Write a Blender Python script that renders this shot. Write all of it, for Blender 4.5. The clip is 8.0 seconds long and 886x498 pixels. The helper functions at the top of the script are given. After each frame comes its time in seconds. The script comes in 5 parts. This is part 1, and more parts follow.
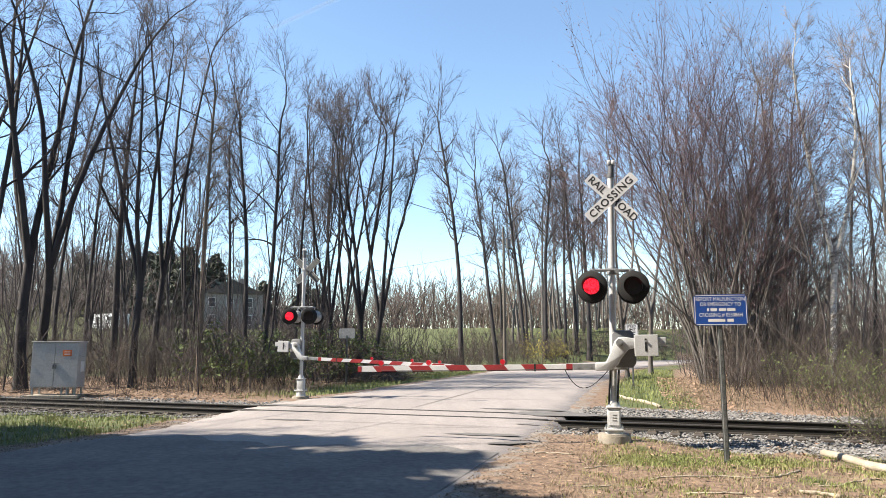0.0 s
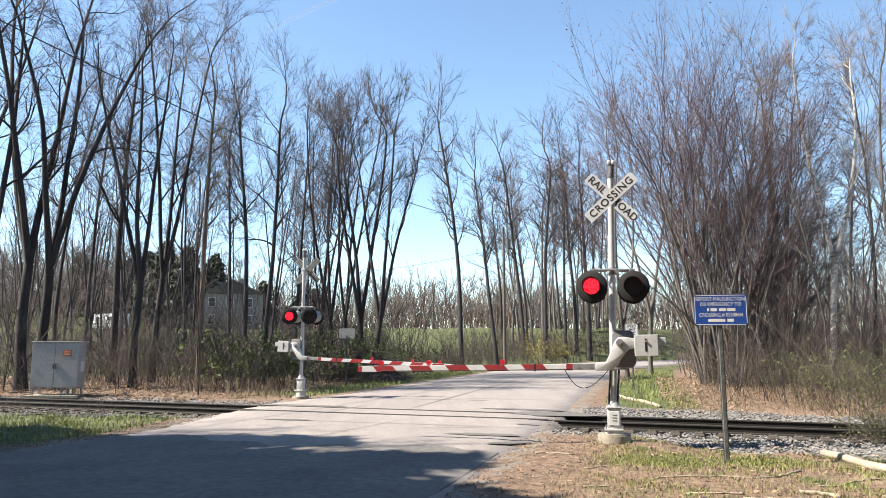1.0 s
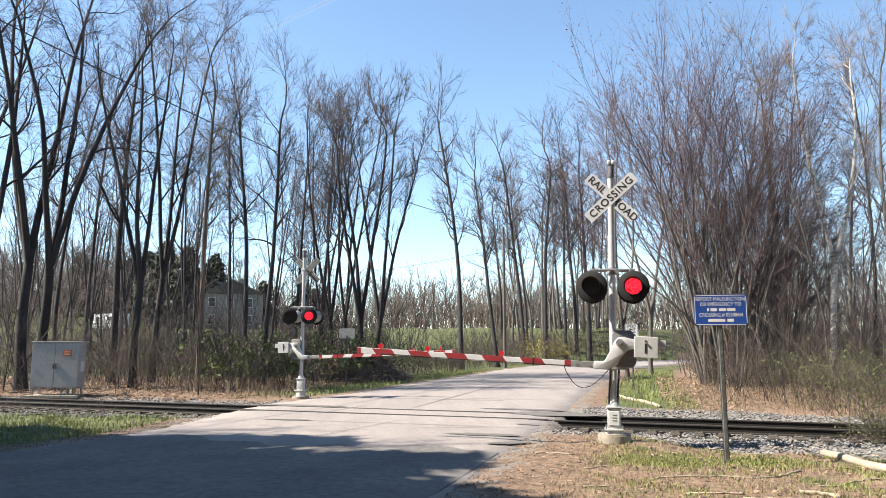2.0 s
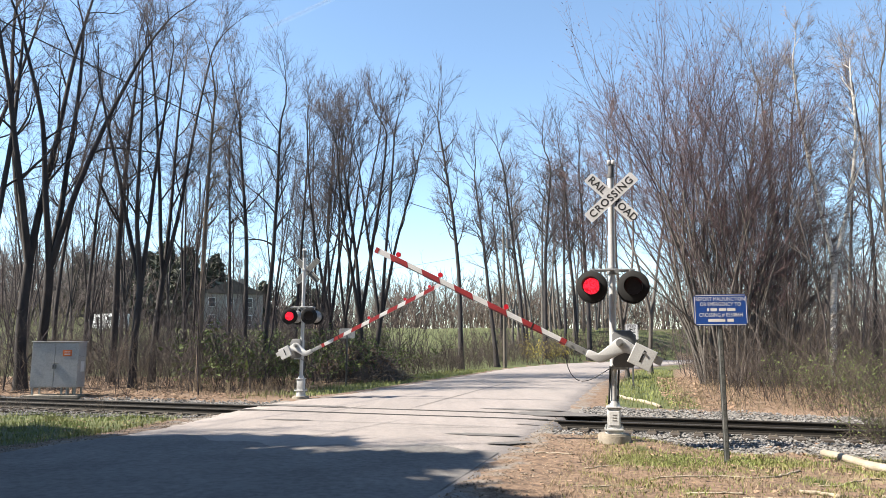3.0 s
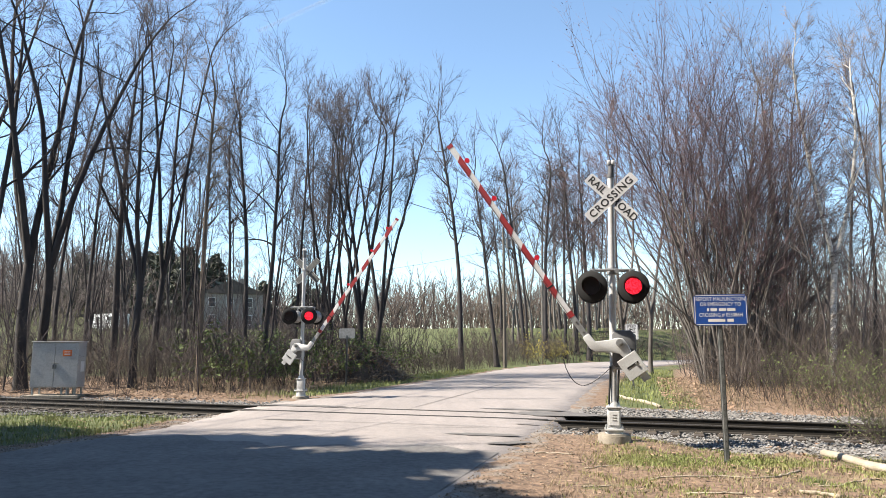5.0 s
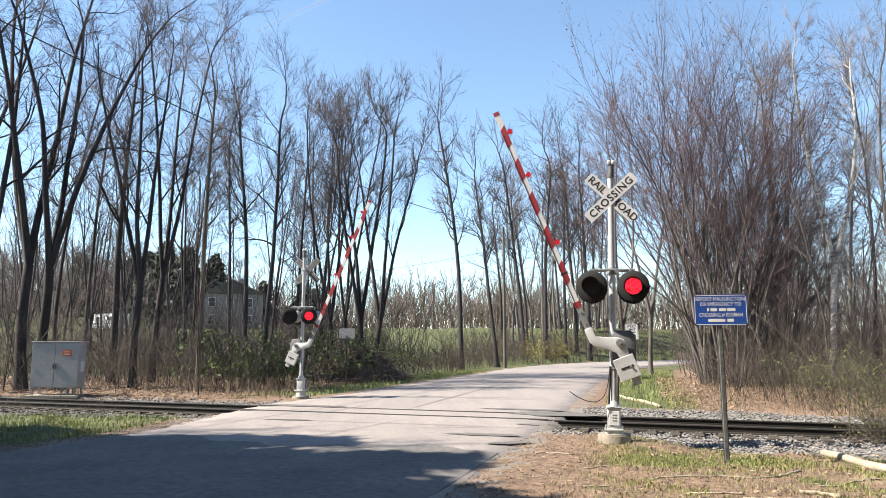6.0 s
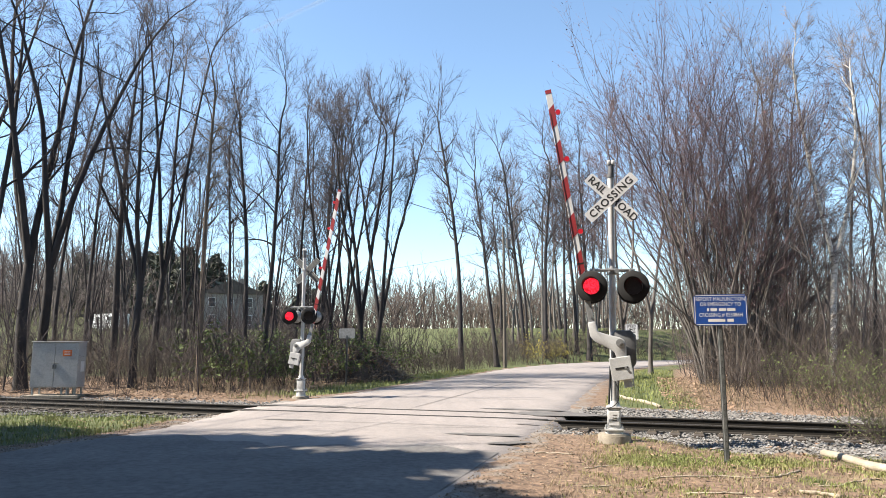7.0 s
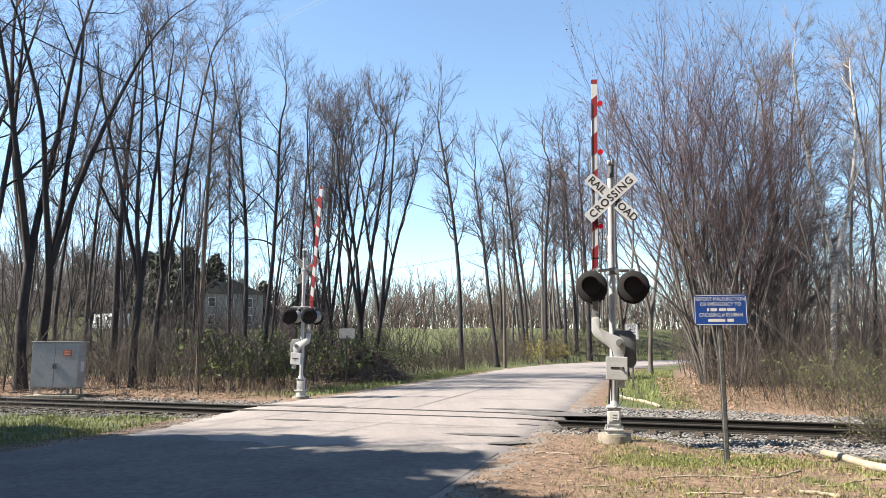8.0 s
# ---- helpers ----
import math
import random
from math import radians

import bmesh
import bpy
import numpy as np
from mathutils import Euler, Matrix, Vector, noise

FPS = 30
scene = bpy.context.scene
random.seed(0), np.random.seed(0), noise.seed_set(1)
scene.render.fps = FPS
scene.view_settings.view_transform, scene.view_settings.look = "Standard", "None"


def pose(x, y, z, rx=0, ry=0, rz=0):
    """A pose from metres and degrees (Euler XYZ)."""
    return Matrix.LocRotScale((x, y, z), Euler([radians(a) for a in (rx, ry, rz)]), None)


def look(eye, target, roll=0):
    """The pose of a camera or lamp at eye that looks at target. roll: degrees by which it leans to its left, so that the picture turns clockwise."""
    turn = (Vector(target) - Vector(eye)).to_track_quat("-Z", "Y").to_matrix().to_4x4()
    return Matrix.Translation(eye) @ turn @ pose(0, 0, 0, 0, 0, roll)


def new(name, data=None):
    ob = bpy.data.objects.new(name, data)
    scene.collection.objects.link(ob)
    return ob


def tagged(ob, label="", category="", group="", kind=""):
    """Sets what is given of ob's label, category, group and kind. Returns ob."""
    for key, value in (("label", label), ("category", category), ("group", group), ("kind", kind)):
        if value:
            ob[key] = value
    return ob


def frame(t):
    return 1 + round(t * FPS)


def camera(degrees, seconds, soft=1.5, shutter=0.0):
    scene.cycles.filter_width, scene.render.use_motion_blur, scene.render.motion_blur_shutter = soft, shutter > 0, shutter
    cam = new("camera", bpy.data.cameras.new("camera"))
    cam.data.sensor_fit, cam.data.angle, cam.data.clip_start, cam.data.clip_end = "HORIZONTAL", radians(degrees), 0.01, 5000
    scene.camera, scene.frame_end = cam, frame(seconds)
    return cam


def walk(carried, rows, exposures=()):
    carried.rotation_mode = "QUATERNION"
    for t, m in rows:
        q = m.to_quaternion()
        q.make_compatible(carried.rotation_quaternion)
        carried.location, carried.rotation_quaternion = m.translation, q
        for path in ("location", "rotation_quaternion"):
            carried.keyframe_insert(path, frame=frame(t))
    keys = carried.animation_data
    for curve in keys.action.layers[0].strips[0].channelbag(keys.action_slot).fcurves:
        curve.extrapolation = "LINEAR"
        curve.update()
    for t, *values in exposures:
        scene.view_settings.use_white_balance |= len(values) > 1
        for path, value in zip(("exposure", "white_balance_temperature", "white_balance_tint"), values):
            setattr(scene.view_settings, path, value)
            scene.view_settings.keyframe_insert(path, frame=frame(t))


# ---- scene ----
# The road crosses the track; z = 0 is the top of the rails. The camera stands still on the verge.
cam = camera(65.02, 8.0, soft=0.8)
EYE = (0.0, 0.0, 1.8)
STAND = look(EYE, (0.0, 10.0, 1.8 + 10.0 * math.tan(radians(8.14))))
walk(cam, [(0.0, STAND), (8.0, STAND)], exposures=[(0.0, 1.62, 6850, 8), (8.0, 1.62, 6850, 8)])

# ---- light ----
SUN_AZ, SUN_EL = math.atan2(-0.99, -0.09), radians(46)
world = bpy.data.worlds.new("sky")
scene.world = world
world.use_nodes = True
wn = world.node_tree.nodes
sky = wn.new("ShaderNodeTexSky")
sky.sky_type, sky.sun_disc = "NISHITA", False
sky.sun_elevation, sky.sun_rotation = SUN_EL, SUN_AZ
sky.air_density, sky.dust_density, sky.ozone_density = 0.9, 0.05, 1.3
wn["Background"].inputs[1].default_value = 0.095
tint = wn.new("ShaderNodeMix")
tint.data_type, tint.blend_type = "RGBA", "MULTIPLY"
tint.inputs[0].default_value, tint.inputs[7].default_value = 1.0, (0.95, 1.01, 1.02, 1)
world.node_tree.links.new(sky.outputs[0], tint.inputs[6])
world.node_tree.links.new(tint.outputs[2], wn["Background"].inputs[0])
sun_dir = Vector((math.sin(SUN_AZ) * math.cos(SUN_EL), math.cos(SUN_AZ) * math.cos(SUN_EL), math.sin(SUN_EL)))
sun = new("sun", bpy.data.lights.new("sun", "SUN"))
sun.data.energy, sun.data.angle, sun.data.color = 5.0, radians(0.55), (1.0, 0.92, 0.82)
sun.matrix_world = look(sun_dir * 60, (0, 0, 0))


# ---- materials ----
def material(name, colour, rough=0.7, metal=0.0, second=None, scale=6.0, bump=0.0, bump_scale=40.0, stretch=(1, 1, 1), fine=0.25, random_tint=0.0, per_object=False):
    """A surface with colour varied at two scales, uneven gloss and fine relief."""
    m = bpy.data.materials.new(name)
    m.use_nodes = True
    n, k = m.node_tree.nodes, m.node_tree.links.new
    b = n["Principled BSDF"]
    b.inputs["Roughness"].default_value, b.inputs["Metallic"].default_value = rough, metal
    tc, mp = n.new("ShaderNodeTexCoord"), n.new("ShaderNodeMapping")
    k(tc.outputs["Object"], mp.inputs[0])
    mp.inputs["Scale"].default_value = stretch
    second = second or tuple(c * 0.72 for c in colour)
    big, small = n.new("ShaderNodeTexNoise"), n.new("ShaderNodeTexNoise")
    big.inputs["Scale"].default_value, big.inputs["Detail"].default_value = scale, 5
    small.inputs["Scale"].default_value, small.inputs["Detail"].default_value = scale * 14, 3
    ramp = n.new("ShaderNodeValToRGB")
    ramp.color_ramp.elements[0].position, ramp.color_ramp.elements[1].position = 0.32, 0.68
    ramp.color_ramp.elements[0].color, ramp.color_ramp.elements[1].color = (*second, 1), (*colour, 1)
    mix = n.new("ShaderNodeMix")
    mix.data_type, mix.blend_type = "RGBA", "OVERLAY"
    mix.inputs[0].default_value = fine
    for t in (big, small):
        k(mp.outputs[0], t.inputs["Vector"])
    k(big.outputs[0], ramp.inputs[0]), k(ramp.outputs[0], mix.inputs[6]), k(small.outputs[0], mix.inputs[7])
    out = mix.outputs[2]
    if random_tint:
        hsv, mr, src = n.new("ShaderNodeHueSaturation"), n.new("ShaderNodeMapRange"), n.new("ShaderNodeObjectInfo" if per_object else "ShaderNodeNewGeometry")
        mr.inputs[3].default_value, mr.inputs[4].default_value = 1 - random_tint, 1 + random_tint
        k(src.outputs["Random" if per_object else "Random Per Island"], mr.inputs[0]), k(mr.outputs[0], hsv.inputs["Value"]), k(out, hsv.inputs["Color"])
        out = hsv.outputs[0]
    k(out, b.inputs["Base Color"])
    if bump:
        bt, bn = n.new("ShaderNodeTexNoise"), n.new("ShaderNodeBump")
        bt.inputs["Scale"].default_value, bt.inputs["Detail"].default_value = bump_scale, 6
        bn.inputs["Strength"].default_value, bn.inputs["Distance"].default_value = bump, 0.02
        k(mp.outputs[0], bt.inputs["Vector"]), k(bt.outputs[0], bn.inputs["Height"]), k(bn.outputs[0], b.inputs["Normal"])
    return m


def glow(name, colour, strength, dark=(0.12, 0.0, 0.005), scale=18.0):
    """A lit lamp face of many small diodes."""
    m = bpy.data.materials.new(name)
    m.use_nodes = True
    n, k = m.node_tree.nodes, m.node_tree.links.new
    b = n["Principled BSDF"]
    b.inputs["Base Color"].default_value, b.inputs["Roughness"].default_value = (*dark, 1), 0.3
    tc, v, r = n.new("ShaderNodeTexCoord"), n.new("ShaderNodeTexVoronoi"), n.new("ShaderNodeValToRGB")
    v.inputs["Scale"].default_value = scale
    r.color_ramp.elements[0].position, r.color_ramp.elements[1].position = 0.38, 0.62
    r.color_ramp.elements[0].color, r.color_ramp.elements[1].color = (*colour, 1), (*[c * 0.28 for c in colour], 1)
    k(tc.outputs["Object"], v.inputs["Vector"]), k(v.outputs["Distance"], r.inputs[0]), k(r.outputs[0], b.inputs["Emission Color"])
    b.inputs["Emission Strength"].default_value = strength
    return m


M = {
    "bark": material("bark", (0.044, 0.038, 0.038), 0.9, second=(0.019, 0.016, 0.017), scale=3, bump=0.7, bump_scale=22, stretch=(1, 1, 0.25)),
    "bark_tan": material("bark_tan", (0.152, 0.115, 0.083), 0.9, second=(0.073, 0.056, 0.043), scale=3, bump=0.7, bump_scale=22, stretch=(1, 1, 0.25)),
    "bark_grey": material("bark_grey", (0.14, 0.126, 0.115), 0.9, second=(0.07, 0.062, 0.056), scale=3, bump=0.6, bump_scale=22, stretch=(1, 1, 0.25)),
    "birch": material("birch_bark", (0.561, 0.535, 0.493), 0.75, second=(0.255, 0.23, 0.204), scale=4, bump=0.3, bump_scale=20, stretch=(1, 1, 2.2)),
    "twig": material("twig", (0.042, 0.031, 0.034), 0.85, second=(0.024, 0.018, 0.021), scale=0.6),
    "twig_grey": material("twig_grey", (0.139, 0.115, 0.107), 0.85, second=(0.073, 0.061, 0.057), scale=0.6),
    "twig_red": material("twig_red", (0.088, 0.06, 0.064), 0.85, second=(0.05, 0.034, 0.037), scale=0.6),
    "twig_birch": material("twig_birch", (0.198, 0.168, 0.155), 0.85, second=(0.112, 0.089, 0.083), scale=0.6),
    "bud_red": material("bud_red", (0.132, 0.066, 0.073), 0.8, random_tint=0.4),
    "bud_green": material("bud_green", (0.105, 0.14, 0.036), 0.7, random_tint=0.4),
    "bud_yellow": material("bud_yellow", (0.451, 0.385, 0.049), 0.7, random_tint=0.3),
    "needles": material("needles", (0.066, 0.075, 0.054), 0.85, second=(0.039, 0.045, 0.035), scale=0.8, random_tint=0.4),
    "brush": material("brush", (0.094, 0.073, 0.061), 0.9, second=(0.033, 0.026, 0.024), scale=0.5, random_tint=0.35),
    "brush_pale": material("brush_pale", (0.19, 0.15, 0.125), 0.9, second=(0.085, 0.065, 0.055), scale=0.8, random_tint=0.4),
    "straw": material("straw", (0.255, 0.197, 0.128), 0.9, random_tint=0.35),
    "grass": material("grass_blade", (0.132, 0.172, 0.04), 0.7, second=(0.185, 0.185, 0.066), scale=0.6, random_tint=0.35),
    "leaf": material("dead_leaf", (0.25, 0.172, 0.12), 0.9, second=(0.174, 0.112, 0.071), scale=0.9, random_tint=0.45),
    "stone": material("ballast_stone", (0.191, 0.185, 0.182), 0.9, second=(0.119, 0.115, 0.112), scale=1.5, random_tint=0.5),
    "pebble": material("pebble", (0.224, 0.185, 0.145), 0.9, second=(0.132, 0.099, 0.073), scale=3, random_tint=0.5),
    "ballast": material("ballast_bed", (0.172, 0.165, 0.162), 0.95, second=(0.099, 0.092, 0.089), scale=9, bump=1.0, bump_scale=30),
    "asphalt_dark": material("asphalt_patch_or_shadow", (0.117, 0.11, 0.107), 0.95, second=(0.09, 0.085, 0.084), scale=4, bump=0.5, bump_scale=120, fine=0.5),
    # darker than the worn road, to deepen shade on the near pavement
    "asphalt_near_shade": material("asphalt_shade_course", (0.135, 0.128, 0.126), 0.95, second=(0.1, 0.095, 0.094), scale=0.7, bump=0.5, bump_scale=110, fine=0.6),
    "seam": material("tar_seam", (0.112, 0.106, 0.102), 0.8, scale=2),
    "rubber": material("flangeway", (0.03, 0.028, 0.028), 0.9, scale=8),
    "rail": material("rail_steel", (0.016, 0.013, 0.011), 0.8, metal=0.1, second=(0.011, 0.009, 0.007), scale=5, bump=0.3),
    "rail_head": material("rail_head", (0.198, 0.191, 0.185), 0.42, metal=0.85, second=(0.106, 0.092, 0.086), scale=6),
    "tie": material("tie_wood", (0.056, 0.045, 0.036), 0.95, second=(0.033, 0.026, 0.022), scale=4, bump=0.8, stretch=(0.3, 1, 1)),
    "plate": material("tie_plate", (0.198, 0.172, 0.145), 0.6, metal=0.5, scale=8),
    "alu": material("painted_aluminium", (0.45, 0.455, 0.46), 0.5, metal=0.1, second=(0.37, 0.37, 0.375), scale=3, bump=0.1),
    "galv": material("galvanised_steel", (0.315, 0.323, 0.33), 0.5, metal=0.5, second=(0.21, 0.214, 0.217), scale=9),
    "grey_box": material("gear_case", (0.112, 0.115, 0.122), 0.6, second=(0.086, 0.086, 0.092), scale=4),
    "black": material("black_paint", (0.006, 0.006, 0.007), 0.8, second=(0.004, 0.004, 0.005), scale=5),
    "lens_dark": material("unlit_lens", (0.025, 0.021, 0.025), 0.45, second=(0.015, 0.013, 0.016), scale=20),
    "white": material("white_sheeting", (0.59, 0.59, 0.6), 0.5, second=(0.5, 0.5, 0.51), scale=3),
    "red": material("red_sheeting", (0.288, 0.024, 0.029), 0.45, second=(0.216, 0.02, 0.024), scale=3),
    "ink": material("black_lettering", (0.01, 0.01, 0.011), 0.5),
    "blue": material("blue_sheeting", (0.006, 0.052, 0.252), 0.5, second=(0.005, 0.045, 0.217), scale=2),
    "cabinet": material("grey_enamel", (0.331, 0.331, 0.338), 0.5, second=(0.281, 0.281, 0.284), scale=1.2, bump=0.05),
    "orange": material("orange_label", (0.59, 0.131, 0.029), 0.5),
    "concrete": material("concrete", (0.277, 0.247, 0.205), 0.9, second=(0.185, 0.162, 0.132), scale=5, bump=0.5),
    "wire": material("cable_sheath", (0.016, 0.016, 0.018), 0.6),
    "pole_wood": material("pole_wood", (0.125, 0.109, 0.092), 0.9, second=(0.073, 0.063, 0.053), scale=3, stretch=(1, 1, 0.1), bump=0.5),
    "log": material("bare_log", (0.343, 0.297, 0.231), 0.8, second=(0.198, 0.165, 0.125), scale=4, stretch=(0.3, 1, 1), bump=0.5),
    "siding": material("grey_siding", (0.224, 0.211, 0.205), 0.8, second=(0.185, 0.175, 0.172), scale=1.5),
    "roof": material("roof_shingle", (0.086, 0.073, 0.066), 0.9, scale=3),
    "glass": material("window_glass", (0.041, 0.049, 0.061), 0.08, scale=2),
    "trailer": material("trailer_skin", (0.629, 0.637, 0.646), 0.4, second=(0.561, 0.57, 0.578), scale=1),
    "tyre": material("tyre", (0.016, 0.016, 0.016), 0.85),
    "led_red": glow("lit_red_diodes", (1.0, 0.02, 0.045), 0.85, scale=34.0),
    "lens_red": glow("red_lamp_lens", (0.75, 0.01, 0.03), 0.12, dark=(0.35, 0.01, 0.02), scale=40),
    "post": material("post_steel", (0.132, 0.132, 0.132), 0.6, metal=0.3, second=(0.059, 0.066, 0.066), scale=9),
}


def ground_material():
    """Soil that turns to lawn, dead leaves or stony dirt by the masks stored on the sheet."""
    m = bpy.data.materials.new("ground_soil")
    m.use_nodes = True
    n, k = m.node_tree.nodes, m.node_tree.links.new
    b = n["Principled BSDF"]
    b.inputs["Roughness"].default_value = 0.95
    tc = n.new("ShaderNodeTexCoord")

    def noisy(c1, c2, scale, detail=6, lo=0.35, hi=0.65):
        t, r = n.new("ShaderNodeTexNoise"), n.new("ShaderNodeValToRGB")
        t.inputs["Scale"].default_value, t.inputs["Detail"].default_value, t.inputs["Roughness"].default_value = scale, detail, 0.7
        r.color_ramp.elements[0].position, r.color_ramp.elements[1].position = lo, hi
        r.color_ramp.elements[0].color, r.color_ramp.elements[1].color = (*c1, 1), (*c2, 1)
        k(tc.outputs["Object"], t.inputs["Vector"]), k(t.outputs[0], r.inputs[0])
        return r.outputs[0]

    def over(a, c, mask):
        at, mx, nz, ad = n.new("ShaderNodeAttribute"), n.new("ShaderNodeMix"), n.new("ShaderNodeTexNoise"), n.new("ShaderNodeMath")
        at.attribute_name, mx.data_type = mask, "RGBA"
        nz.inputs["Scale"].default_value, nz.inputs["Detail"].default_value = 2.4, 8
        ad.operation, ad.use_clamp = "MULTIPLY_ADD", True
        sub, mr = n.new("ShaderNodeMath"), n.new("ShaderNodeMapRange")
        sub.operation = "ADD"
        k(tc.outputs["Object"], nz.inputs["Vector"]), k(at.outputs["Fac"], sub.inputs[0]), k(nz.outputs[0], sub.inputs[1])
        mr.inputs[1].default_value, mr.inputs[2].default_value = 0.85, 1.12
        k(sub.outputs[0], mr.inputs[0]), k(mr.outputs[0], mx.inputs[0])
        k(a, mx.inputs[6]), k(c, mx.inputs[7])
        return mx.outputs[2]

    c = noisy((0.068, 0.042, 0.029), (0.211, 0.14, 0.093), 7)
    c = over(c, noisy((0.105, 0.062, 0.04), (0.285, 0.205, 0.146), 16, lo=0.4, hi=0.62), "litter")
    c = over(c, noisy((0.105, 0.099, 0.093), (0.223, 0.205, 0.186), 20), "gravel")
    c = over(c, noisy((0.037, 0.053, 0.012), (0.087, 0.096, 0.031), 0.9), "lawn")
    c = over(c, noisy((0.186, 0.143, 0.074), (0.31, 0.248, 0.149), 9), "straw")
    k(c, b.inputs["Base Color"])
    bt, bn = n.new("ShaderNodeTexNoise"), n.new("ShaderNodeBump")
    bt.inputs["Scale"].default_value, bt.inputs["Detail"].default_value = 14, 8
    bn.inputs["Strength"].default_value, bn.inputs["Distance"].default_value = 0.8, 0.06
    k(tc.outputs["Object"], bt.inputs["Vector"]), k(bt.outputs[0], bn.inputs["Height"]), k(bn.outputs[0], b.inputs["Normal"])
    return m


def road_material():
    """Sun-bleached old asphalt: chip grain, long wheel stains, faint pink and dark patches."""
    m = material("bleached_asphalt", (0.262, 0.236, 0.226), 0.95, second=(0.225, 0.204, 0.196), scale=0.35, bump=0.22, bump_scale=150, fine=0.22)
    n, k = m.node_tree.nodes, m.node_tree.links.new
    b = n["Principled BSDF"]
    src = b.inputs["Base Color"].links[0].from_socket
    tc, mp, t, r, mx = n.new("ShaderNodeTexCoord"), n.new("ShaderNodeMapping"), n.new("ShaderNodeTexNoise"), n.new("ShaderNodeValToRGB"), n.new("ShaderNodeMix")
    mp.inputs["Rotation"].default_value, mp.inputs["Scale"].default_value = (0, 0, radians(16)), (1.0, 0.09, 1)
    t.inputs["Scale"].default_value, t.inputs["Detail"].default_value = 1.6, 6
    r.color_ramp.elements[0].position, r.color_ramp.elements[1].position = 0.35, 0.6
    r.color_ramp.elements[0].color, r.color_ramp.elements[1].color = (0.86, 0.86, 0.87, 1), (1, 1, 1, 1)
    mx.data_type, mx.blend_type = "RGBA", "MULTIPLY"
    mx.inputs[0].default_value = 0.8
    k(tc.outputs["Object"], mp.inputs[0]), k(mp.outputs[0], t.inputs["Vector"]), k(t.outputs[0], r.inputs[0])
    chip, cr, cm = n.new("ShaderNodeTexNoise"), n.new("ShaderNodeValToRGB"), n.new("ShaderNodeMix")
    chip.inputs["Scale"].default_value, chip.inputs["Detail"].default_value, chip.inputs["Roughness"].default_value = 38, 4, 0.8
    cr.color_ramp.elements[0].position, cr.color_ramp.elements[1].position = 0.36, 0.64
    cr.color_ramp.elements[0].color, cr.color_ramp.elements[1].color = (0.68, 0.68, 0.69, 1), (1.12, 1.1, 1.08, 1)
    cm.data_type, cm.blend_type = "RGBA", "MULTIPLY"
    cm.inputs[0].default_value = 1.0
    k(tc.outputs["Object"], chip.inputs["Vector"]), k(chip.outputs[0], cr.inputs[0])
    k(src, mx.inputs[6]), k(r.outputs[0], mx.inputs[7]), k(mx.outputs[2], cm.inputs[6]), k(cr.outputs[0], cm.inputs[7]), k(cm.outputs[2], b.inputs["Base Color"])
    return m


M["ground"], M["road"] = ground_material(), road_material()


# ---- mesh helpers ----
def mesh_np(name, verts, faces, mats, smooth=True):
    """A mesh from arrays of points and of three- or four-cornered faces."""
    me = bpy.data.meshes.new(name)
    verts, faces = np.asarray(verts, np.float32), np.asarray(faces, np.int32)
    n, k = faces.shape
    me.vertices.add(len(verts))
    me.vertices.foreach_set("co", verts.ravel())
    me.loops.add(n * k)
    me.loops.foreach_set("vertex_index", faces.ravel())
    me.polygons.add(n)
    me.polygons.foreach_set("loop_start", np.arange(0, n * k, k, dtype=np.int32))
    me.polygons.foreach_set("use_smooth", np.full(n, smooth))
    me.update(calc_edges=True)
    for m in mats if isinstance(mats, (list, tuple)) else [mats]:
        me.materials.append(m)
    return me


def part(name, bm, mat, parent, label=""):
    """Links a bmesh as one mesh object under a thing or a part."""
    me = bpy.data.meshes.new(name)
    bm.to_mesh(me)
    bm.free()
    me.materials.append(mat)
    ob = new(name, me)
    ob.parent = parent
    return tagged(ob, label)


def piece(name, me, parent, label=""):
    ob = new(name, me)
    ob.parent = parent
    return tagged(ob, label)


def empty(name, m, label, category, group="", kind=""):
    ob = new(name)
    ob.empty_display_size = 0.2
    ob.matrix_world = m
    return tagged(ob, label, category, group, kind)


def box(bm, size, m=Matrix(), bevel=0.0):
    r = bmesh.ops.create_cube(bm, size=1.0, matrix=m @ Matrix.Diagonal((*size, 1)))
    if bevel:
        edges = {e for v in r["verts"] for e in v.link_edges}
        bmesh.ops.bevel(bm, geom=list(edges), offset=bevel, segments=2, affect="EDGES", profile=0.5)
    return bm


def cyl(bm, r1, r2, depth, m=Matrix(), seg=20, cap=True):
    bmesh.ops.create_cone(bm, cap_ends=cap, segments=seg, radius1=r1, radius2=r2, depth=depth, matrix=m)
    return bm


def smooth(bm, limit=35):
    for fc in bm.faces:
        fc.smooth = True
    for e in bm.edges:
        e.smooth = len(e.link_faces) == 2 and e.calc_face_angle(3.0) < radians(limit)
    return bm


def prism(bm, outline, y0, y1, bevel=0.0):
    """An outline in x and z, given a thickness along y."""
    a = [bm.verts.new((x, y0, z)) for x, z in outline]
    f = bm.faces.new(a)
    r = bmesh.ops.extrude_face_region(bm, geom=[f])
    bmesh.ops.translate(bm, vec=(0, y1 - y0, 0), verts=[g for g in r["geom"] if isinstance(g, bmesh.types.BMVert)])
    bmesh.ops.recalc_face_normals(bm, faces=bm.faces[:])
    if bevel:
        bmesh.ops.bevel(bm, geom=bm.edges[:], offset=bevel, segments=2, affect="EDGES", profile=0.5)
    return bm


